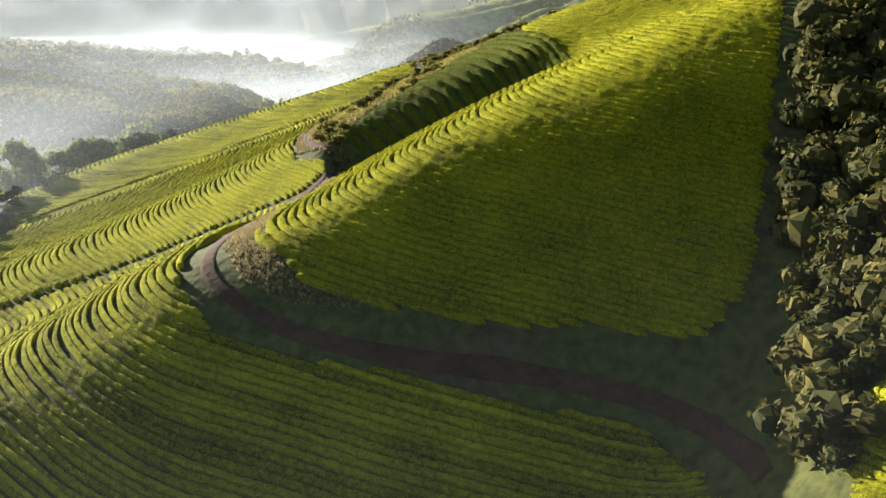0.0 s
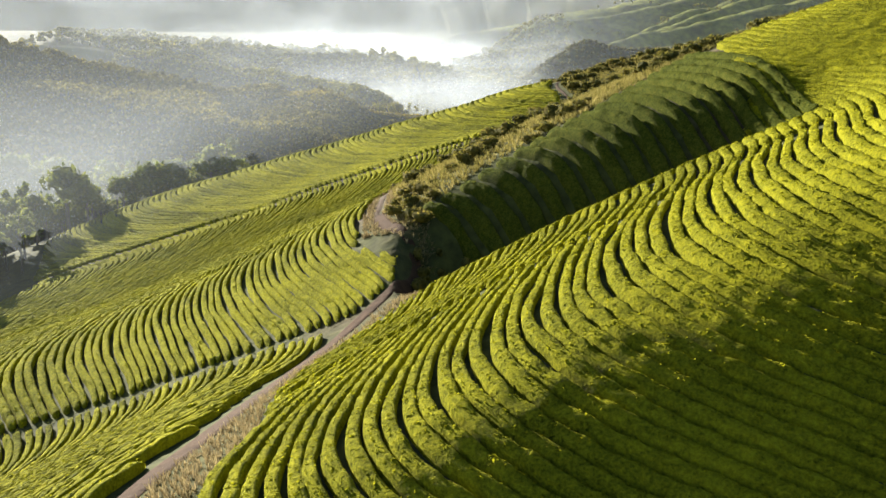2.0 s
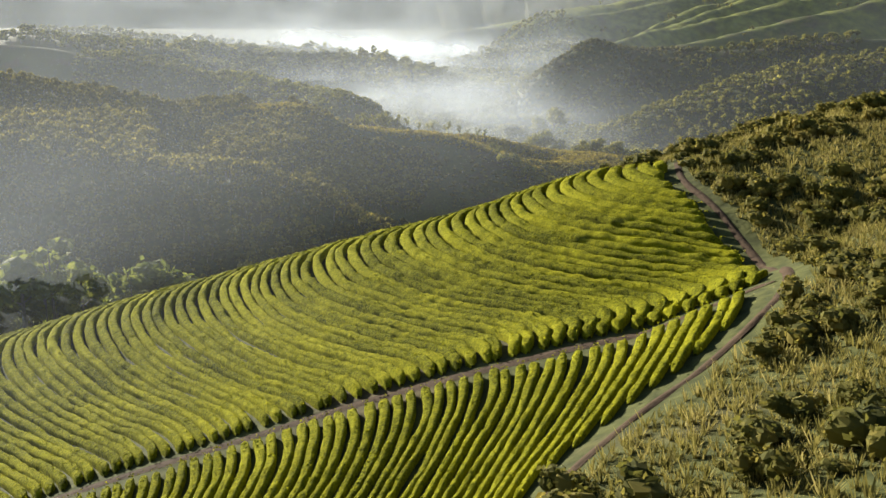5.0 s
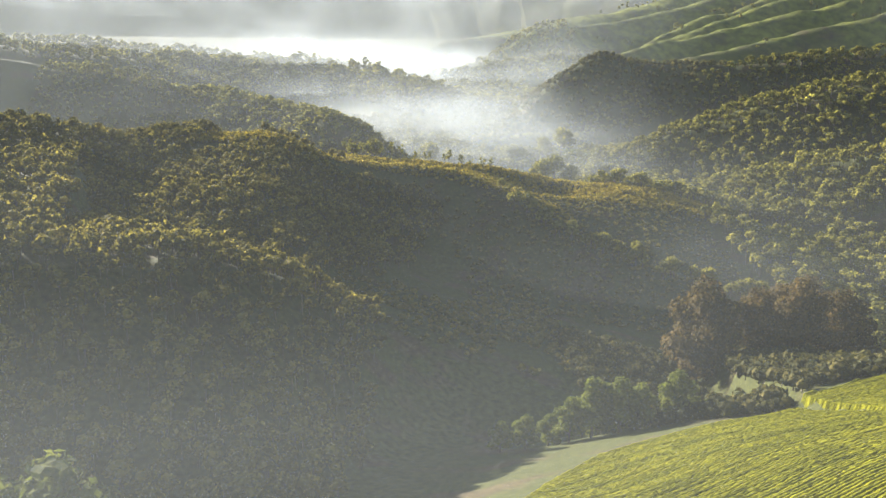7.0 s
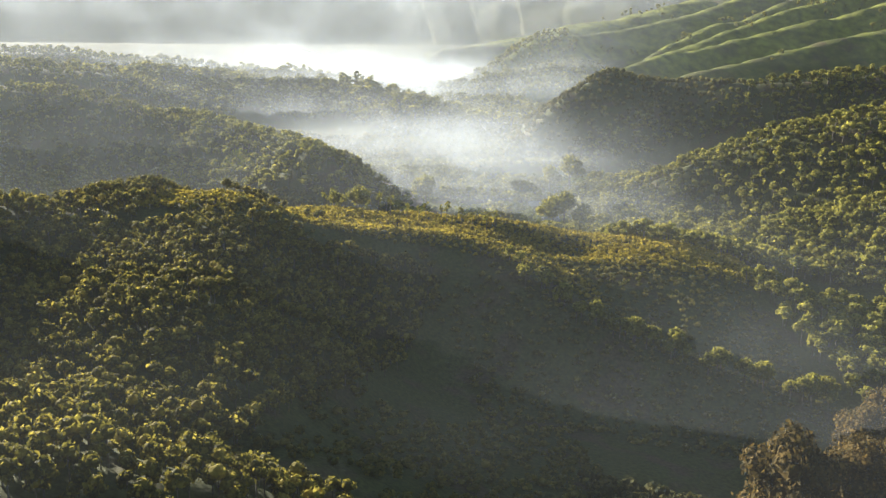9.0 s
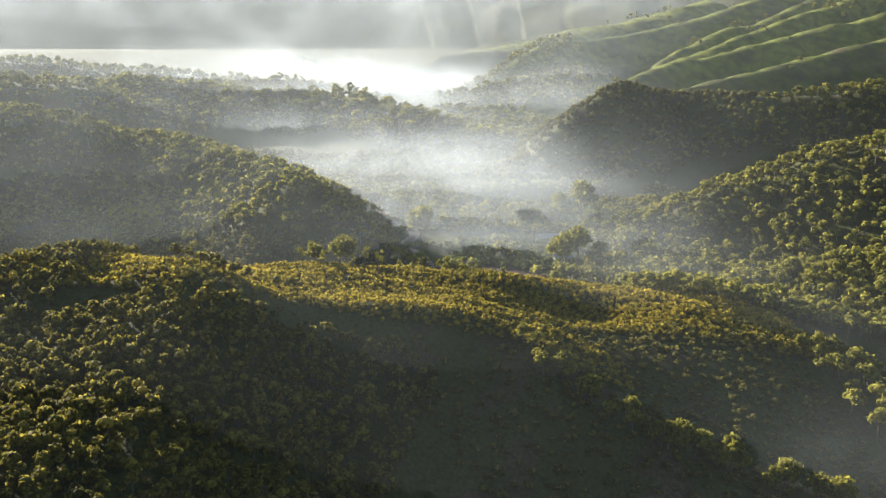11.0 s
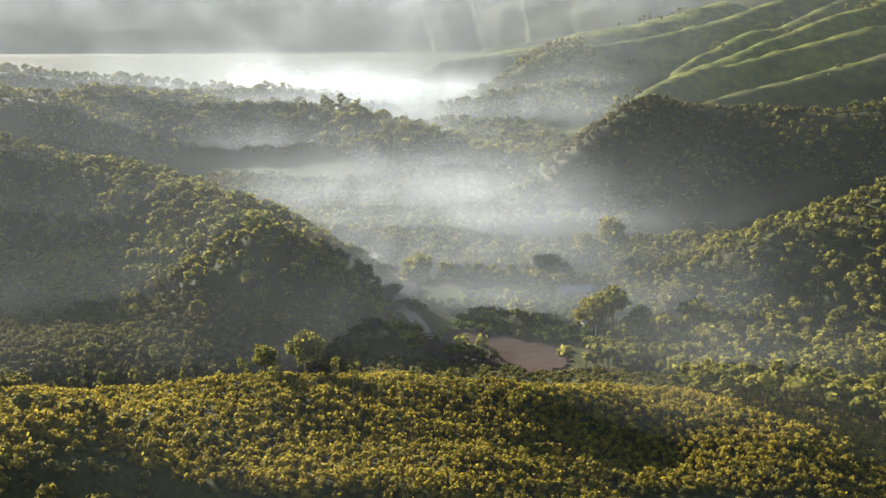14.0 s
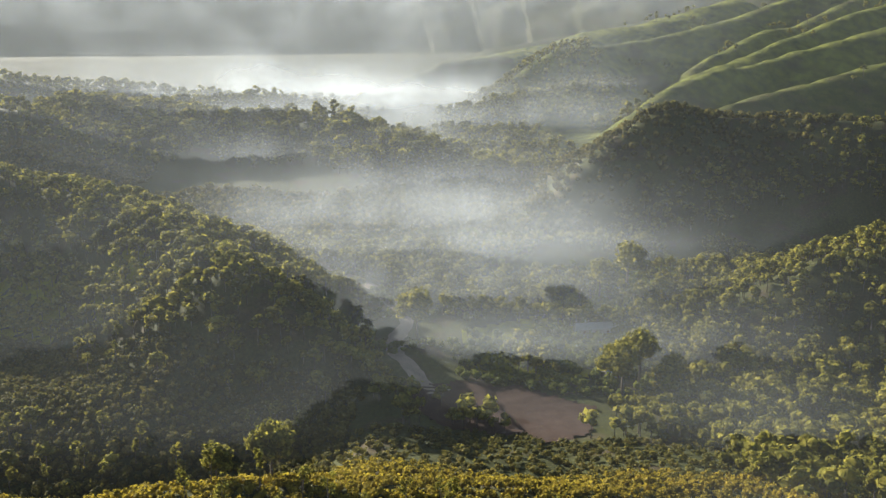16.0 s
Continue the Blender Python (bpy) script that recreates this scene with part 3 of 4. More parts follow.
GUMS = [tree_pieces("gum", 14, 0.07, r1, 0.6, 6) for _ in range(5)]
BUSHES = [tree_pieces("bush", 9, 0.2, r1, 0.8, 3) for _ in range(6)]
LOW_BUSHES = [tree_pieces("bush", 12, 0.2, r1, 0.7, 2) for _ in range(6)]
FINE_BUSHES = [tree_pieces("bush", 26, 0.11, r1, 0.75, 4) for _ in range(6)]
FINE_DOMES = [tree_pieces("dome", 40, 0.07, r1, 0.7, 7) for _ in range(5)]
FAR_DOMES = [tree_pieces("dome", 7, 0.16, r1, 0.85, 3) for _ in range(5)]


def crest_gap(x, y, name):
    return seg_project(x, y, CRESTS[name][0])[0]


def front_wood(x, y):
    """The wood on the near spur: the brow is left to low bushes."""
    brow = (crest_gap(x, y, "forest_spur_back") < 30) | (y > 640) | (crest_gap(x, y, "forest_front_brow") < 16)
    return (land(x, y) > 44) & ~(brow & (x > -90)) & ((x < -30 + 0.28 * (y - 460)) | ((y < 445) & (x < -8)) | ((x < -25) & (fbm(x, y, 40, 3, 77) > 0.22))) & (crest_gap(x, y, "tea_spur_far") > 60) & ((x < 0) | (y > 470))


x, y = scatter(front_wood, -235, 60, 335, 700, 3.8, r1)
plant_stuff("woodland", "dense green broadleaf wood on the hill spur", "wood", DOMES, x, y, r1.uniform(4.2, 7, len(x)), r1, [M_BARK, M_SPUR], 0.88)
x, y = scatter(lambda x, y: ((crest_gap(x, y, "forest_spur_back") < 46) | (crest_gap(x, y, "forest_front_brow") < 40) & (y > 622)) & (x > -120) & (y > 600), -140, 150, 600, 745, 2.1, r1)
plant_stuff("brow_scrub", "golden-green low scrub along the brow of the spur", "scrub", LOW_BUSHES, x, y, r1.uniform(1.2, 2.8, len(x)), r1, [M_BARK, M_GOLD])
x, y = scatter(lambda x, y: ((fbm(x, y, 30, 2, 5) > -0.1) & (x < 48) & (y < 620)) | ((x > 30) & (y > 540) & (y < 675)) | ((y > 732) & (x > -30) & (x < 100)), -80, 140, 440, 794, 4.0, r1)
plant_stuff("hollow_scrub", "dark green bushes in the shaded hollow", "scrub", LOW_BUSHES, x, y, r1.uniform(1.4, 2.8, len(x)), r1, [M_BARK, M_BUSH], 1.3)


def far_wood(x, y):
    z = land(x, y)
    open_land = inside(x, y, [(-5, 840), (14, 792), (66, 798), (100, 868), (104, 925), (20, 945), (-12, 1000), (-60, 1040), (-20, 900)]) & (fbm(x, y, 25, 2, 66) < 0.25)
    foot = inside(x, y, [(-240, 700), (-5, 700), (2, 785), (-14, 838), (-60, 838), (-100, 870), (-240, 960)])
    foot |= (y < 794) & (x < 96)
    return ~open_land & ~foot & (fbm(x, y, 90, 3, 13) + (z - 42 - np.clip((y - 950) * 0.035, 0, 45)) * 0.02 > -0.3) & ~((x > 230) & (y > 1330))


x, y = scatter(lambda x, y: (x > 150 - 0.1 * (y - 560)) & (crest_gap(x, y, "forest_spur_back") > 40) & (fbm(x, y, 50, 3, 31) > -0.35), 60, 330, 450, 740, 6.5, r1)
plant_stuff("slope_wood", "hazy green wood on the slope below the spur", "wood", DOMES, x, y, r1.uniform(6, 11, len(x)), r1, [M_BARK, M_TREE])
x, y = scatter(lambda x, y: far_wood(x, y) & (y < 1060 + 0.25 * np.abs(x)), -330, 420, 720, 1120, 6.0, r1)
plant_stuff("valley_wood", "misty green wood covering the valley hills", "wood", FAR_DOMES + DOMES[:2], x, y, r1.uniform(5.5, 11, len(x)), r1, [M_BARK, M_TREE])
x, y = scatter(lambda x, y: far_wood(x, y) & (y > 1060 + 0.25 * np.abs(x)), -330, 480, 1060, 1290, 6.0, r1)
plant_stuff("hill_scrub", "fine olive-green scrub covering the rounded hill", "scrub", [tree_pieces("bush", 8, 0.22, r1, 0.85, 2) for _ in range(4)], x, y, r1.uniform(3.5, 7, len(x)), r1, [M_BARK, M_BUSH])
x, y = scatter(far_wood, -620, 420, 1290, 1780, 11.0, r1)
plant_stuff("distant_wood", "hazy grey-green wood on the distant hills", "wood", FAR_DOMES, x, y, r1.uniform(8, 14, len(x)), r1, [M_BARK, M_TREE])


# Bushes added over the slope's foot; their dark leaf stands for shade.
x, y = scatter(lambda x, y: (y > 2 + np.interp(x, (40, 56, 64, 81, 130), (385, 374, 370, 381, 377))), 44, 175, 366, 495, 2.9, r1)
plant_stuff("foot_wood", "dense wood added at the foot of the tea slope, dark for its shade", "wood", BUSHES, x, y, r1.uniform(2.5, 5, len(x)), r1, [M_BARK, M_SHADED_SHRUB])
x, y = scatter(lambda x, y: (np.abs(y - 122.6) < 2.0) | ((x < 8) & (y > 122) & (y < 128)), 4, 25, 116, 134, 1.3, r1)
plant_stuff("gully_scrub", "dark bushes in the shaded gully", "scrub", FINE_BUSHES, x, y, r1.uniform(0.5, 1.5, len(x)), r1, [M_BARK, M_BUSH])


x, y = scatter(lambda x, y: (crest_gap(x, y, "forest_spur_back") > 26) & (y > 712), 96, 230, 712, 830, 5.0, r1)
plant_stuff("hollow_wood", "olive-green bushy wood in the misty hollow", "wood", BUSHES + DOMES[:3], x, y, r1.uniform(3.5, 8, len(x)), r1, [M_BARK, M_TREE])
x, y = scatter(lambda x, y: (crest_gap(x, y, "forest_spur_back") > 34) & inside(x, y, [(-240, 730), (-24, 740), (-16, 785), (-14, 838), (-60, 838), (-100, 870), (-240, 960)]), -240, 60, 680, 960, 3.0, r1)
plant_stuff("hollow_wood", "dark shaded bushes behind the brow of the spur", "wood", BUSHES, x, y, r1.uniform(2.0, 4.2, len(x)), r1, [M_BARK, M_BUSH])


def left_wood(x, y):
    return (crest_gap(x, y, "left_wood") < 40) | ((x < -62) & (y > 110) & (y < 300))


x, y = scatter(left_wood, -200, -38, 100, 330, 5.5, r1)
plant_stuff("valley_side_wood", "tall feathery green trees below the tea fields", "wood", FINE_DOMES + GUMS, x, y, r1.uniform(8, 14, len(x)), r1, [M_BARK, M_LIME])
HILL_WOOD = [(28, 47), (30.5, 54), (33.5, 60), (37, 67), (43.6, 79), (49, 89), (56, 100), (120, 112), (120, 0), (40, 0), (30, 20), (26.5, 30)]
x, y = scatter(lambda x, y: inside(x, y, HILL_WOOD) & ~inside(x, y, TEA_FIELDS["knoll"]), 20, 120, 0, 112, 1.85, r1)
plant_stuff("hill_wood", "dense shrubby wood on the hillside, shade in its leaf colour", "wood", FINE_BUSHES, x, y, r1.uniform(2.0, 4.8, len(x)), r1, [M_BARK, M_SHADED_SHRUB])

SCRUB = [(2.2, 130), (0.9, 136), (0.6, 148), (2.6, 157), (6.2, 165.6), (13, 174.2), (20.8, 180.4), (26, 187), (27.4, 196), (27, 206), (26, 213), (27.2, 219), (20, 226), (40, 232), (110, 235), (110, 150), (60, 161), (45, 157),
         (31, 147), (23.7, 141.2), (20, 138.8), (11.8, 136), (8.3, 134.8), (5, 133), (4, 130)]
x, y = scatter(lambda x, y: inside(x, y, SCRUB) & (fbm(x, y, 6, 3, 8) > 0.02), 0, 90, 128, 236, 1.2, r1)
plant_stuff("bank_scrub", "rough olive and brown scrub on the hill bank", "scrub", FINE_BUSHES, x, y, 0.35 + 1.5 * r1.uniform(0, 1, len(x)) ** 2, r1, [M_BARK, M_BUSH], 1.25)


def blades(n, r):
    """A tuft of grass one metre high."""
    out = []
    for _ in range(n):
        a, lean, w = r.uniform(0, 6.28), r.uniform(0.1, 0.5), r.uniform(0.03, 0.06)
        b, d = np.array([math.cos(a), math.sin(a), 0]), np.array([-math.sin(a), math.cos(a), 0]) * w
        o = b * r.uniform(0, 0.2)
        h = r.uniform(0.6, 1.0)
        p = np.array([o - d, o + d, o + b * lean + d * 0.3 + [0, 0, h], o + b * lean - d * 0.3 + [0, 0, h]])
        out.append((p, np.array([[0, 1, 2, 3]])))
    return join(out)


M_DRY = foliage("dry_grass", (0.13, 0.10, 0.05), (0.28, 0.22, 0.11), (0.42, 0.35, 0.18), 1.5, 0.35, 0.9)
M_GRASS = foliage("rough_grass", (0.08, 0.075, 0.018), (0.20, 0.175, 0.045), (0.36, 0.30, 0.11), 0.5, 0.45, 0.9)
TUFTS = [(stick((0, 0, -0.05), (0, 0, 0.1), 0.02, 0.01, 3), blades(14, r1)) for _ in range(6)]
BANK = [(-8, 81), (-7.9, 86), (-6.6, 91), (-5.2, 95.5), (-4.3, 101), (-3.5, 106.5), (-1.8, 111.5), (1, 115.2), (3.8, 118.4), (4.2, 115.6), (-0.2, 111.8), (-2.4, 107), (-3.4, 102), (-4, 96), (-3.4, 91), (-4.2, 86), (-5.8, 81.5), (-3.4, 77), (-1.4, 73), (4.5, 70.2), (3, 69.8),
        (-3, 72), (-6.4, 75.5)]
MOUTH = [(-1.6, 131.5), (1.2, 129.5), (3.4, 126), (5.4, 126), (4.6, 130), (2.4, 134), (1.4, 140), (1, 150), (-0.8, 150), (-1.8, 137)]
TRACK_LINE = [(a, b, 0) for a, b in ROAD[-6:] + FOOTPATH[1:3]]
x, y = scatter(lambda x, y: inside(x, y, BANK) | (inside(x, y, MOUTH) & (seg_project(x, y, TRACK_LINE)[0] > 0.45)), -9, 9, 68, 151, 0.36, r1)
plant_stuff("dry_grass", "dry straw-coloured grass on the track's bank", "grass", TUFTS, x, y, r1.uniform(0.2, 0.5, len(x)), r1, [M_DRY, M_DRY], 1.3)
x, y = scatter(lambda x, y: inside(x, y, SCRUB) & (fbm(x, y, 7, 3, 18) > -0.55), 0, 62, 128, 236, 0.5, r1)
plant_stuff("rough_grass", "rough olive and straw grass between the bushes", "grass", TUFTS, x, y, r1.uniform(0.25, 0.7, len(x)), r1, [M_GRASS, M_GRASS], 1.3)
x, y = scatter(lambda x, y: (fbm(x, y, 70, 3, 44) > 0.02 + 0.28 * (x < 560) - 0.4 * (land(x, y) > 205)), 260, 1150, 1420, 2150, 14.0, r1)
plant_stuff("mountain_trees", "scattered dark trees on the grassy mountain spurs", "trees", FAR_DOMES, x, y, r1.uniform(6, 12, len(x)), r1, [M_BARK, M_TREE])


x, y = scatter(lambda x, y: (fbm(x, y, 30, 3, 91) > -0.05) & ~inside(x, y, PLOT) & (crest_gap(x, y, "left_hill") > 12), -40, 150, 850, 1100, 4.2, r1)
plant_stuff("valley_bushes", "pale green bushes and hedges scattered over the valley floor", "bushes", BUSHES + DOMES[:2], x, y, r1.uniform(1.5, 5.5, len(x)), r1, [M_BARK, M_LIME])
x, y = scatter(lambda x, y: (fbm(x, y, 40, 3, 55) > 0.0) & (land(x, y) < 62) & ~inside(x, y, PLOT), -170, 5, 785, 905, 10.0, r1)
plant_stuff("valley_gums", "slender gum trees rising from the shaded valley floor", "trees", GUMS + DOMES[2:4], x, y, r1.uniform(7, 12, len(x)), r1, [M_BARK, M_TREE], 1.2)
x, y = scatter(lambda x, y: (crest_gap(x, y, "middle_isle") < 60) | (crest_gap(x, y, "isle_behind") < 40) | (crest_gap(x, y, "knoll") < 20), -360, 260, 1250, 1660, 13.0, r1)
plant_stuff("ridge_trees", "tall hazy trees standing out along the distant ridges", "trees", GUMS + DOMES[:3], x, y, r1.uniform(12, 20, len(x)), r1, [M_BARK, M_TREE], 1.4)


# ---- tracks and plots ----
def dirt_material(name, dark, light, scale):
    k = Mat(name)
    a, b = k.noise(scale, 6, 0.65), k.noise(scale * 0.12, 4)
    c = k.ramp(k.math("ADD", k.math("MULTIPLY", a, 0.6), k.math("MULTIPLY", b, 0.4)), [(0.3, dark), (0.7, light)])
    k.bump(a, 0.7, 0.15)
    return k.finish(c, 0.95, 0.1)


M_TRACK = dirt_material("track_dirt", (0.03, 0.017, 0.01), (0.085, 0.05, 0.029), 1.3)
# Path earth with shade in its colour, for the ditch and the footpath.
M_SHADED_PATH = dirt_material("shaded_path_dirt", (0.03, 0.019, 0.011), (0.075, 0.048, 0.028), 1.3)
M_PLOT = dirt_material("bare_soil", (0.035, 0.02, 0.015), (0.075, 0.045, 0.034), 0.3)
M_PALE = dirt_material("pale_track", (0.2, 0.16, 0.125), (0.34, 0.28, 0.22), 0.2)


def drape(name, pts, width, lift, mat, across=7, step=0.8):
    """A track laid over the ground, with two worn ruts and ragged edges."""
    p = smooth_line([(a, b, 0) for a, b in pts], 3)[:, :2]
    d = np.concatenate([[0], np.cumsum(np.hypot(*np.diff(p, axis=0).T))])
    n = int(d[-1] / step)
    q = np.linspace(0, d[-1], n)
    c = np.stack([np.interp(q, d, p[:, 0]), np.interp(q, d, p[:, 1])], 1)
    t = unit(np.gradient(c, axis=0))
    u = np.linspace(-0.5, 0.5, across)
    w = width * (1 + 0.35 * fbm(q, q * 0, 6.0, 2, 4))
    x = c[:, :1] - t[:, 1:] * u * w[:, None]
    y = c[:, 1:] + t[:, :1] * u * w[:, None]
    z = land(x, y) + lift * np.array([0.2] + [1.0] * (across - 2) + [0.2]) - 0.05 * (np.abs(np.abs(u) - 0.22) < 0.09)
    i = np.arange(x.size).reshape(x.shape)
    f = np.stack([i[:-1, :-1], i[:-1, 1:], i[1:, 1:], i[1:, :-1]], -1).reshape(-1, 4)
    return new(name, mesh_of(name, np.stack([x, y, z], -1).reshape(-1, 3), f, [mat]))


def patch(name, poly, lift, mat, step, wave=0.0, pitch=3.0):
    """A plot laid over the ground inside an outline, with furrows."""
    xs = np.arange(min(a for a, _ in poly), max(a for a, _ in poly) + step, step)
    ys = np.arange(min(b for _, b in poly), max(b for _, b in poly) + step, step)
    x, y = np.meshgrid(xs, ys)
    z = land(x, y) + lift + wave * np.sin((x * 0.3 + y) * 6.283 / pitch) + wave * fbm(x, y, 4.0, 2, 2)
    i = np.arange(x.size).reshape(x.shape)
    f = np.stack([i[:-1, :-1], i[:-1, 1:], i[1:, 1:], i[1:, :-1]], -1).reshape(-1, 4)
    f = f[inside(x.ravel()[f].mean(1), y.ravel()[f].mean(1), poly)]
    return new(name, mesh_of(name, np.stack([x, y, z], -1).reshape(-1, 3), f, [mat]))


tagged(drape("road", ROAD, 1.4, 0.14, M_TRACK), "rutted reddish dirt track between the tea fields", "track", kind="structure")
# Flat strip on the ground; its dark earth paints the shadow in the furrow.
tagged(drape("ditch", [(-58, 189), (-20, 189.3), (2, 189.5), (24.5, 189.2)], 0.8, 0.05, M_SHADED_PATH, 5), "dark earth strip for the shade in the ditch between two tea fields", "ditch", kind="structure")
# Trodden earth, kept dark to carry the bank's shadow beside the tea as well.
tagged(drape("footpath", FOOTPATH, 0.55, 0.12, M_SHADED_PATH, 5), "narrow trodden earth path between tea and scrub, bank shadow in its colour", "path", kind="structure")
VALLEY_TRACK = [(14, 842), (4, 862), (-3, 885), (-6, 915), (2, 945), (-6, 970), (-24, 1000), (-52, 1034), (-80, 1094), (-120, 1150)]
tagged(drape("road", VALLEY_TRACK, 8.0, 0.5, M_PALE, 5, 3.0), "pale dusty dirt road along the valley floor", "track", kind="structure")
tagged(patch("bare_field", PLOT, 0.5, M_PLOT, 2.0, 0.35, 4.0), "bare brown ploughed plot in the valley", "field", kind="structure")
tagged(patch("meadow", [(30, 868), (60, 866), (100, 880), (110, 930), (60, 950), (25, 930)], 0.4, M_TEA, 3.0, 0.3, 6.0), "pale green meadow beyond the ploughed plot", "field", kind="structure")
tagged(patch("meadow", [(-215, 985), (-170, 965), (-150, 925), (-152, 905), (-190, 920), (-235, 960)], 0.6, M_TEA, 3.0, 0.4, 5.0), "small bright tea plot on the wooded hill", "field", kind="structure")
tagged(patch("meadow", [(-142, 930), (-128, 945), (-112, 925), (-128, 898)], 0.6, M_TEA, 2.0, 0.4, 5.0), "small bright tea plot on the wooded hill", "field", kind="structure")


# ---- single trees ----
def make_tree(name, label, kind, leaves, size, lobes, mat, r, group, core=0.7):
    """A tree, one metre high, to be copied at its true size."""
    tree = tagged(new(name), label, "tree", group)
    trunk, leaf = tree_pieces(kind, leaves, size, r, core, lobes)
    part("trunk", trunk, M_BARK, tree)
    part("crown", leaf, mat, tree)
    return tree


def stand(tree, places, r):
    """Copies of a tree at (x, y, height); the first place takes the tree itself."""
    for i, (x, y, h) in enumerate(places):
        z = float(land(np.array([x]), np.array([y]))[0])
        m = pose(x, y, z, 0, 0, float(r.uniform(0, 360)))
        ob = tree if i == 0 else copy_thing(tree, m)
        ob.matrix_basis = m @ Matrix.Diagonal((h * float(r.uniform(0.9, 1.15)), h * float(r.uniform(0.9, 1.15)), h, 1))


M_RUST = foliage("rust_leaf", (0.03, 0.025, 0.01), (0.085, 0.062, 0.018), (0.20, 0.13, 0.035), 0.6, 0.35, 0.85)
r2 = np.random.default_rng(23)
for places in ([(83, 473, 33), (122, 520, 25)], [(100, 476, 22), (125, 478, 24)], [(140, 540, 26), (109, 469, 25)]):
    stand(make_tree("broadleaf_tree", "large dark rust-green broadleaf tree at the foot of the slope", "full", 260, 0.03, 15, M_RUST, r2, "large trees below the tea slope"), places, r2)
for places in ([(52, 385, 10.5), (35.6, 385, 12.5), (23, 386, 7.5), (47, 392, 7)], [(45, 385, 9.5), (31.5, 386, 9.5), (38, 392, 10), (18, 385, 6.5)], [(41, 385, 11.5), (49, 397, 10), (28, 390, 7), (56, 392, 8), (61, 395, 5)]):
    stand(make_tree("young_tree", "young sunlit light-green tree at the edge of the tea", "full", 90, 0.055, 9, M_LIME, r2, "young trees along the tea edge"), places, r2)
for k in range(4):
    places = [(-40 + 20 * i + 5 * k + r2.uniform(-2, 2), 692 + r2.uniform(-9, 9), r2.uniform(7, 11)) for i in range(4)]
    stand(make_tree("gum_tree", "tall slender gum tree with a small tufted crown", "gum", 22, 0.045, 6, M_TREE, r2, "tall gum trees behind the brow", 0.5), places, r2)
for k in range(5):
    line = CRESTS["tree_line_spur"][0]
    places = []
    for i in range(9):
        j = (i + k / 5) / 9 * (len(line) - 2)
        a = line[int(j)] + (line[int(j) + 1] - line[int(j)]) * (j % 1)
        if a[1] < 622:
            places.append((a[0] + r2.uniform(-3, 3), a[1] + r2.uniform(-4, 4), r2.uniform(6.5, 11) * np.interp(a[1], (590, 622), (1, 0.6))))
    stand(make_tree("spur_tree", "small sunlit olive-green tree on the ridge line", "dome", 60, 0.08, 7, M_TREE, r2, "trees along the ridge line"), places, r2)
stand(make_tree("valley_tree", "tall layered green tree on the valley floor", "dome", 90, 0.06, 10, M_TREE, r2, "tall trees of the valley floor"),
      [(5, 918, 24), (-26, 716, 15), (-36, 706, 10), (112, 985, 28), (82, 850, 22), (90, 858, 24), (100, 846, 18), (120, 880, 20), (70, 960, 18), (96, 975, 22)], r2)


# ---- houses of the valley ----
def box(x0, x1, y0, y1, z0, z1):
    v = np.array([(x, y, z) for z in (z0, z1) for y in (y0, y1) for x in (x0, x1)], float)
    return v, np.array([(0, 2, 3, 1), (4, 5, 7, 6), (0, 1, 5, 4), (2, 6, 7, 3), (0, 4, 6, 2), (1, 3, 7, 5)])


def plain(name, colour, rough=0.8, scale=2.0):
    k = Mat(name)
    c = k.ramp(k.noise(scale, 5), [(0.3, tuple(v * 0.75 for v in colour)), (0.7, colour)])
    return k.finish(c, rough, 0.2)


M_WALL, M_ROOF, M_WOOD = plain("lime_wall", (0.36, 0.34, 0.3)), plain("tin_roof", (0.3, 0.3, 0.29), 0.5), plain("door_wood", (0.16, 0.10, 0.06))


def house(x, y, turn, length, width, label):
    h = tagged(new("house"), label, "house", "houses of the valley")
    z = float(land(np.array([x]), np.array([y]))[0])
    h.matrix_basis = pose(x, y, z, 0, 0, turn)
    a, b = length / 2, width / 2
    part("wall", box(-a, a, -b, b, -1, 3), M_WALL, h)
    roof = np.array([(-a - 0.5, -b - 0.6, 2.8), (a + 0.5, -b - 0.6, 2.8), (a + 0.5, 0, 5), (-a - 0.5, 0, 5), (-a - 0.5, b + 0.6, 2.8), (a + 0.5, b + 0.6, 2.8),
                     (-a - 0.5, -b - 0.6, 3.0), (a + 0.5, -b - 0.6, 3.0), (a + 0.5, 0, 5.2), (-a - 0.5, 0, 5.2), (-a - 0.5, b + 0.6, 3.0), (a + 0.5, b + 0.6, 3.0)], float)
    part("roof", (roof, np.array([(0, 3, 2, 1), (3, 4, 5, 2), (6, 7, 8, 9), (9, 8, 11, 10), (0, 1, 7, 6), (4, 10, 11, 5), (0, 6, 9, 3), (3, 9, 10, 4), (1, 2, 8, 7), (2, 5, 11, 8)])), M_ROOF, h, "grey sheet-metal roof")
    part("door", box(-0.5, 0.5, -b - 0.06, -b + 0.02, 0, 2.1), M_WOOD, h)
    for s in (-0.6, 0.6):
        part("window", box(s * a - 0.6, s * a + 0.6, -b - 0.05, -b + 0.02, 1, 2.1), M_WOOD, h)


house(85, 926, 8, 18, 6, "long low pale house with a metal roof")
house(84, 872, 15, 10, 5, "small shed with a metal roof at the plot")
house(-46, 1044, 30, 14, 7, "pale house beside the valley road")


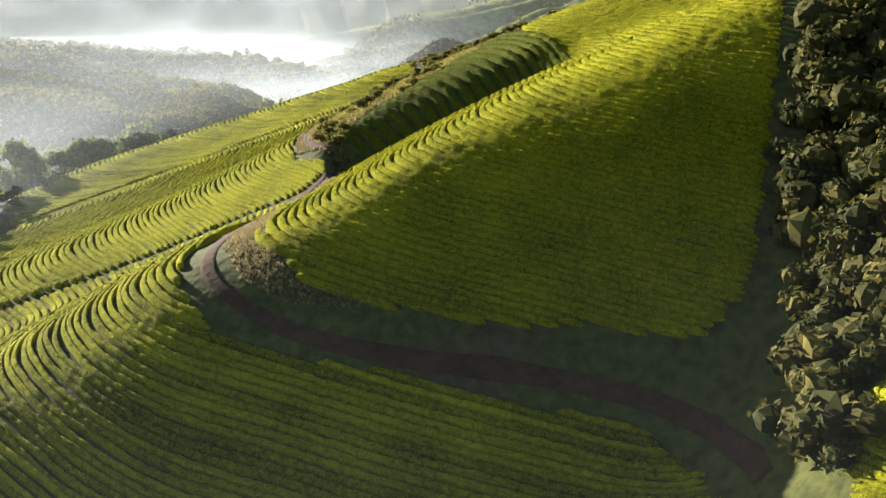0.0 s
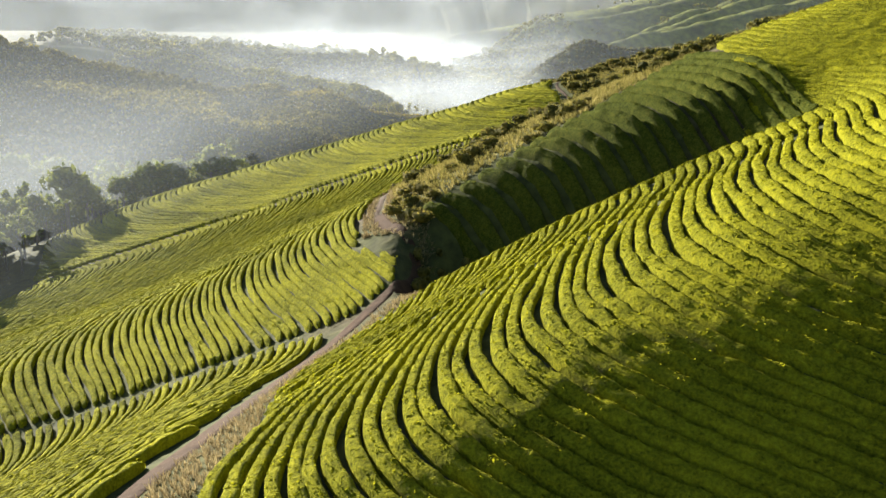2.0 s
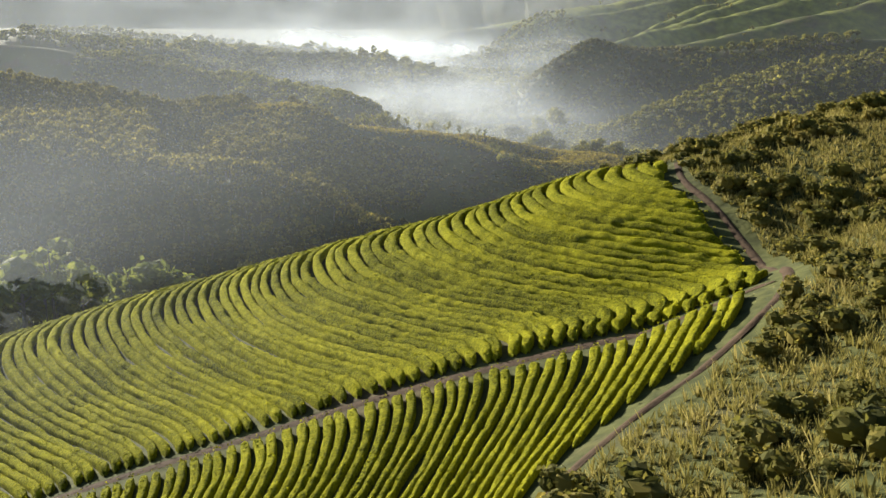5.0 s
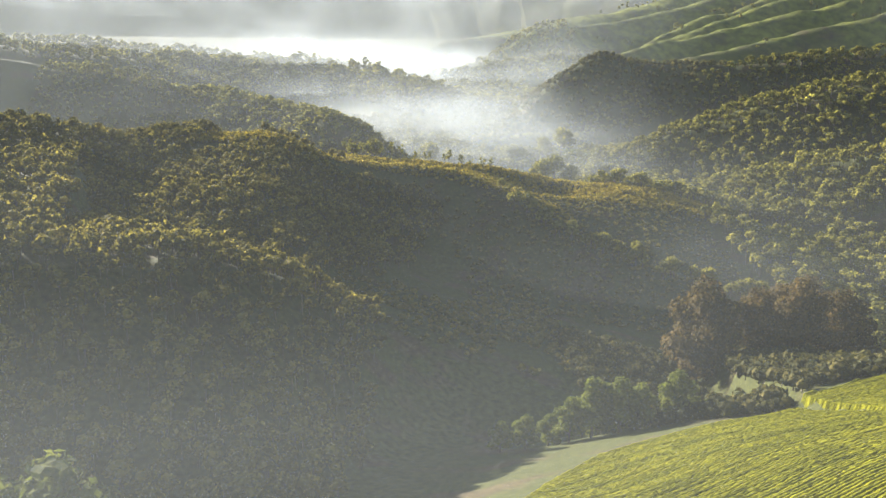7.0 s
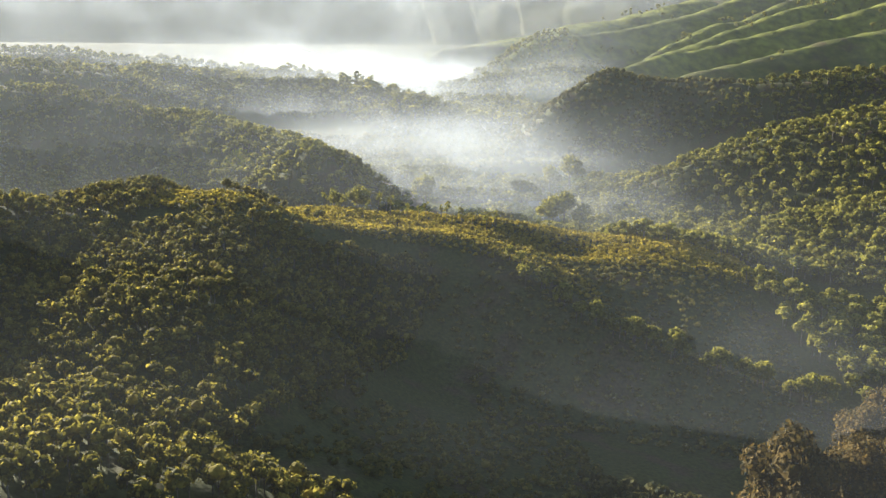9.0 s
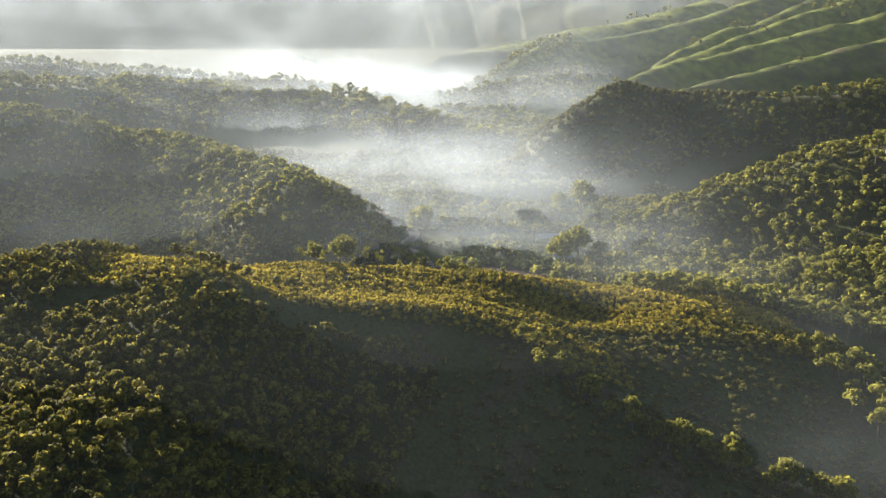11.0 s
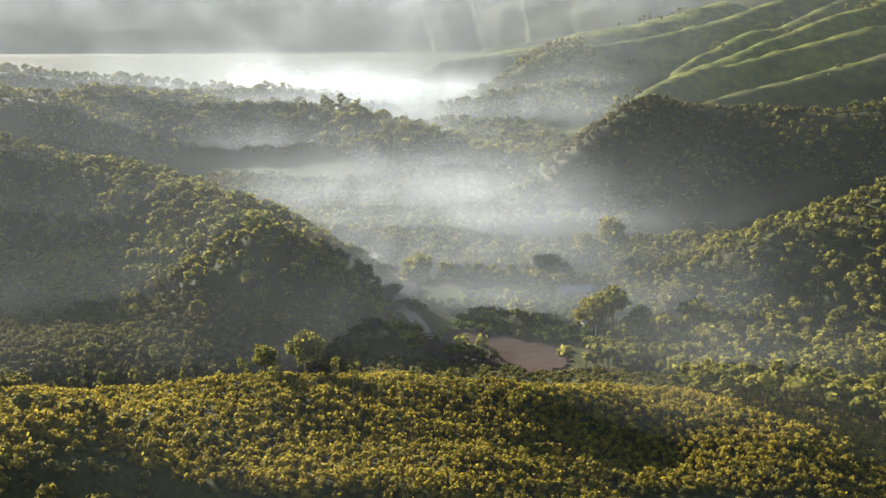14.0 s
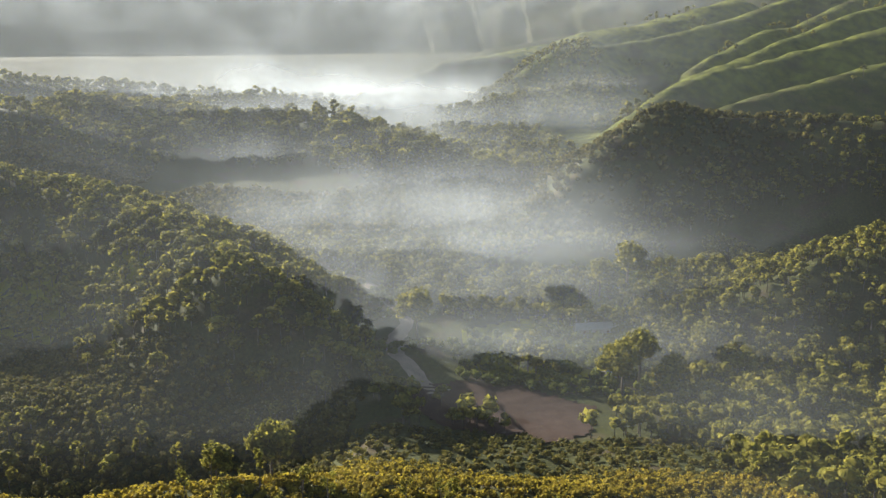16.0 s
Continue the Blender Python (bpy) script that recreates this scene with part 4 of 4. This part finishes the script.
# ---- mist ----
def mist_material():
    """Haze painted on mostly clear sheets, lit from both sides: grey-blue where thin, whiter where thick; its thickness
    comes with the bank's shape.
    """
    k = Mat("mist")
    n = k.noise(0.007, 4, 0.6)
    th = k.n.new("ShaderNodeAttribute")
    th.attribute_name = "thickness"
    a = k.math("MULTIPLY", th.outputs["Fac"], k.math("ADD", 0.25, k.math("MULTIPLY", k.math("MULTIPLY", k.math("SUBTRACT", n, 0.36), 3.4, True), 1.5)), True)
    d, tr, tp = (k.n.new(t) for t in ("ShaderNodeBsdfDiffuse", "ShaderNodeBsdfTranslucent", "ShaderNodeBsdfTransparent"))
    # Brightness of lit fog is put into the colour: whiter by its share.
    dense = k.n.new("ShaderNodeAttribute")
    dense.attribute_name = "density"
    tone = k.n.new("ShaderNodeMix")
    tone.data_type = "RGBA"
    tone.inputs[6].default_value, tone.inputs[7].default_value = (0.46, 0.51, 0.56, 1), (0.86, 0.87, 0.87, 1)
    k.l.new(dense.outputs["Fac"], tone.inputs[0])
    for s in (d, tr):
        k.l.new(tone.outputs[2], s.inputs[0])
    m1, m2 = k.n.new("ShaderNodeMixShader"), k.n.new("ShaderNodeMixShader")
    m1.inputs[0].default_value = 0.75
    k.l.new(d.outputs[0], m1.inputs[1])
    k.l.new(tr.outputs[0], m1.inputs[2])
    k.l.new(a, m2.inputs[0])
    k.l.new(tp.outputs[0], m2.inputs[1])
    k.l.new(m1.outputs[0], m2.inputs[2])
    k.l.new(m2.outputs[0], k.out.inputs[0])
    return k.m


M_MIST = mist_material()


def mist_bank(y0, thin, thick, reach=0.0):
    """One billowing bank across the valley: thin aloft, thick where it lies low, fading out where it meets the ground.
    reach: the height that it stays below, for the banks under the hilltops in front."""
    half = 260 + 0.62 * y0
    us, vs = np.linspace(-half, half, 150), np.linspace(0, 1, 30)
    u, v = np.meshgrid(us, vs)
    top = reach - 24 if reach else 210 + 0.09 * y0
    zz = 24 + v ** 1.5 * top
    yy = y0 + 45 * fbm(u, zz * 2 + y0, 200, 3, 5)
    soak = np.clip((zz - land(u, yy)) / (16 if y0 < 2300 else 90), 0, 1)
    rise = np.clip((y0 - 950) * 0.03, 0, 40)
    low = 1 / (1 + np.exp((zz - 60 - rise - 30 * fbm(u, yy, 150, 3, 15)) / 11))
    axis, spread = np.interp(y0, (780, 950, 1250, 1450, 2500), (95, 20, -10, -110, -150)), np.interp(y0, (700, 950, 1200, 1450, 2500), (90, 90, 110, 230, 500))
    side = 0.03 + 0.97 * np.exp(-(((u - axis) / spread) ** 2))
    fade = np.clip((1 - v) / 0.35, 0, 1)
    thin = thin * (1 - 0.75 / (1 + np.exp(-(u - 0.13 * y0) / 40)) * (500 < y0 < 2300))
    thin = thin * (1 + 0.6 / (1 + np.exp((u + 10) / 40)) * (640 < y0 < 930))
    # Haze only at the sunlit height; left out below to keep the shade dark.
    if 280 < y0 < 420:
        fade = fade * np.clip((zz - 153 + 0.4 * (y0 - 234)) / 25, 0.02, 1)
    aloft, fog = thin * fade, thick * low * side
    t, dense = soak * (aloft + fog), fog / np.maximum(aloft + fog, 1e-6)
    i = np.arange(u.size).reshape(u.shape)
    q = np.stack([i[:-1, :-1], i[:-1, 1:], i[1:, 1:], i[1:, :-1]], -1).reshape(-1, 4)
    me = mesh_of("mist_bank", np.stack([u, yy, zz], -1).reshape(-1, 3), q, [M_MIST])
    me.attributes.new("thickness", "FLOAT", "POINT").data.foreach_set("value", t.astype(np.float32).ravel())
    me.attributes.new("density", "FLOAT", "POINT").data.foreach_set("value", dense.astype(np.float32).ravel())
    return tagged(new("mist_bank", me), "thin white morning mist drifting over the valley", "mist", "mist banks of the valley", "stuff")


# The banks at 35 and 64 are added veils that grey the near shade.
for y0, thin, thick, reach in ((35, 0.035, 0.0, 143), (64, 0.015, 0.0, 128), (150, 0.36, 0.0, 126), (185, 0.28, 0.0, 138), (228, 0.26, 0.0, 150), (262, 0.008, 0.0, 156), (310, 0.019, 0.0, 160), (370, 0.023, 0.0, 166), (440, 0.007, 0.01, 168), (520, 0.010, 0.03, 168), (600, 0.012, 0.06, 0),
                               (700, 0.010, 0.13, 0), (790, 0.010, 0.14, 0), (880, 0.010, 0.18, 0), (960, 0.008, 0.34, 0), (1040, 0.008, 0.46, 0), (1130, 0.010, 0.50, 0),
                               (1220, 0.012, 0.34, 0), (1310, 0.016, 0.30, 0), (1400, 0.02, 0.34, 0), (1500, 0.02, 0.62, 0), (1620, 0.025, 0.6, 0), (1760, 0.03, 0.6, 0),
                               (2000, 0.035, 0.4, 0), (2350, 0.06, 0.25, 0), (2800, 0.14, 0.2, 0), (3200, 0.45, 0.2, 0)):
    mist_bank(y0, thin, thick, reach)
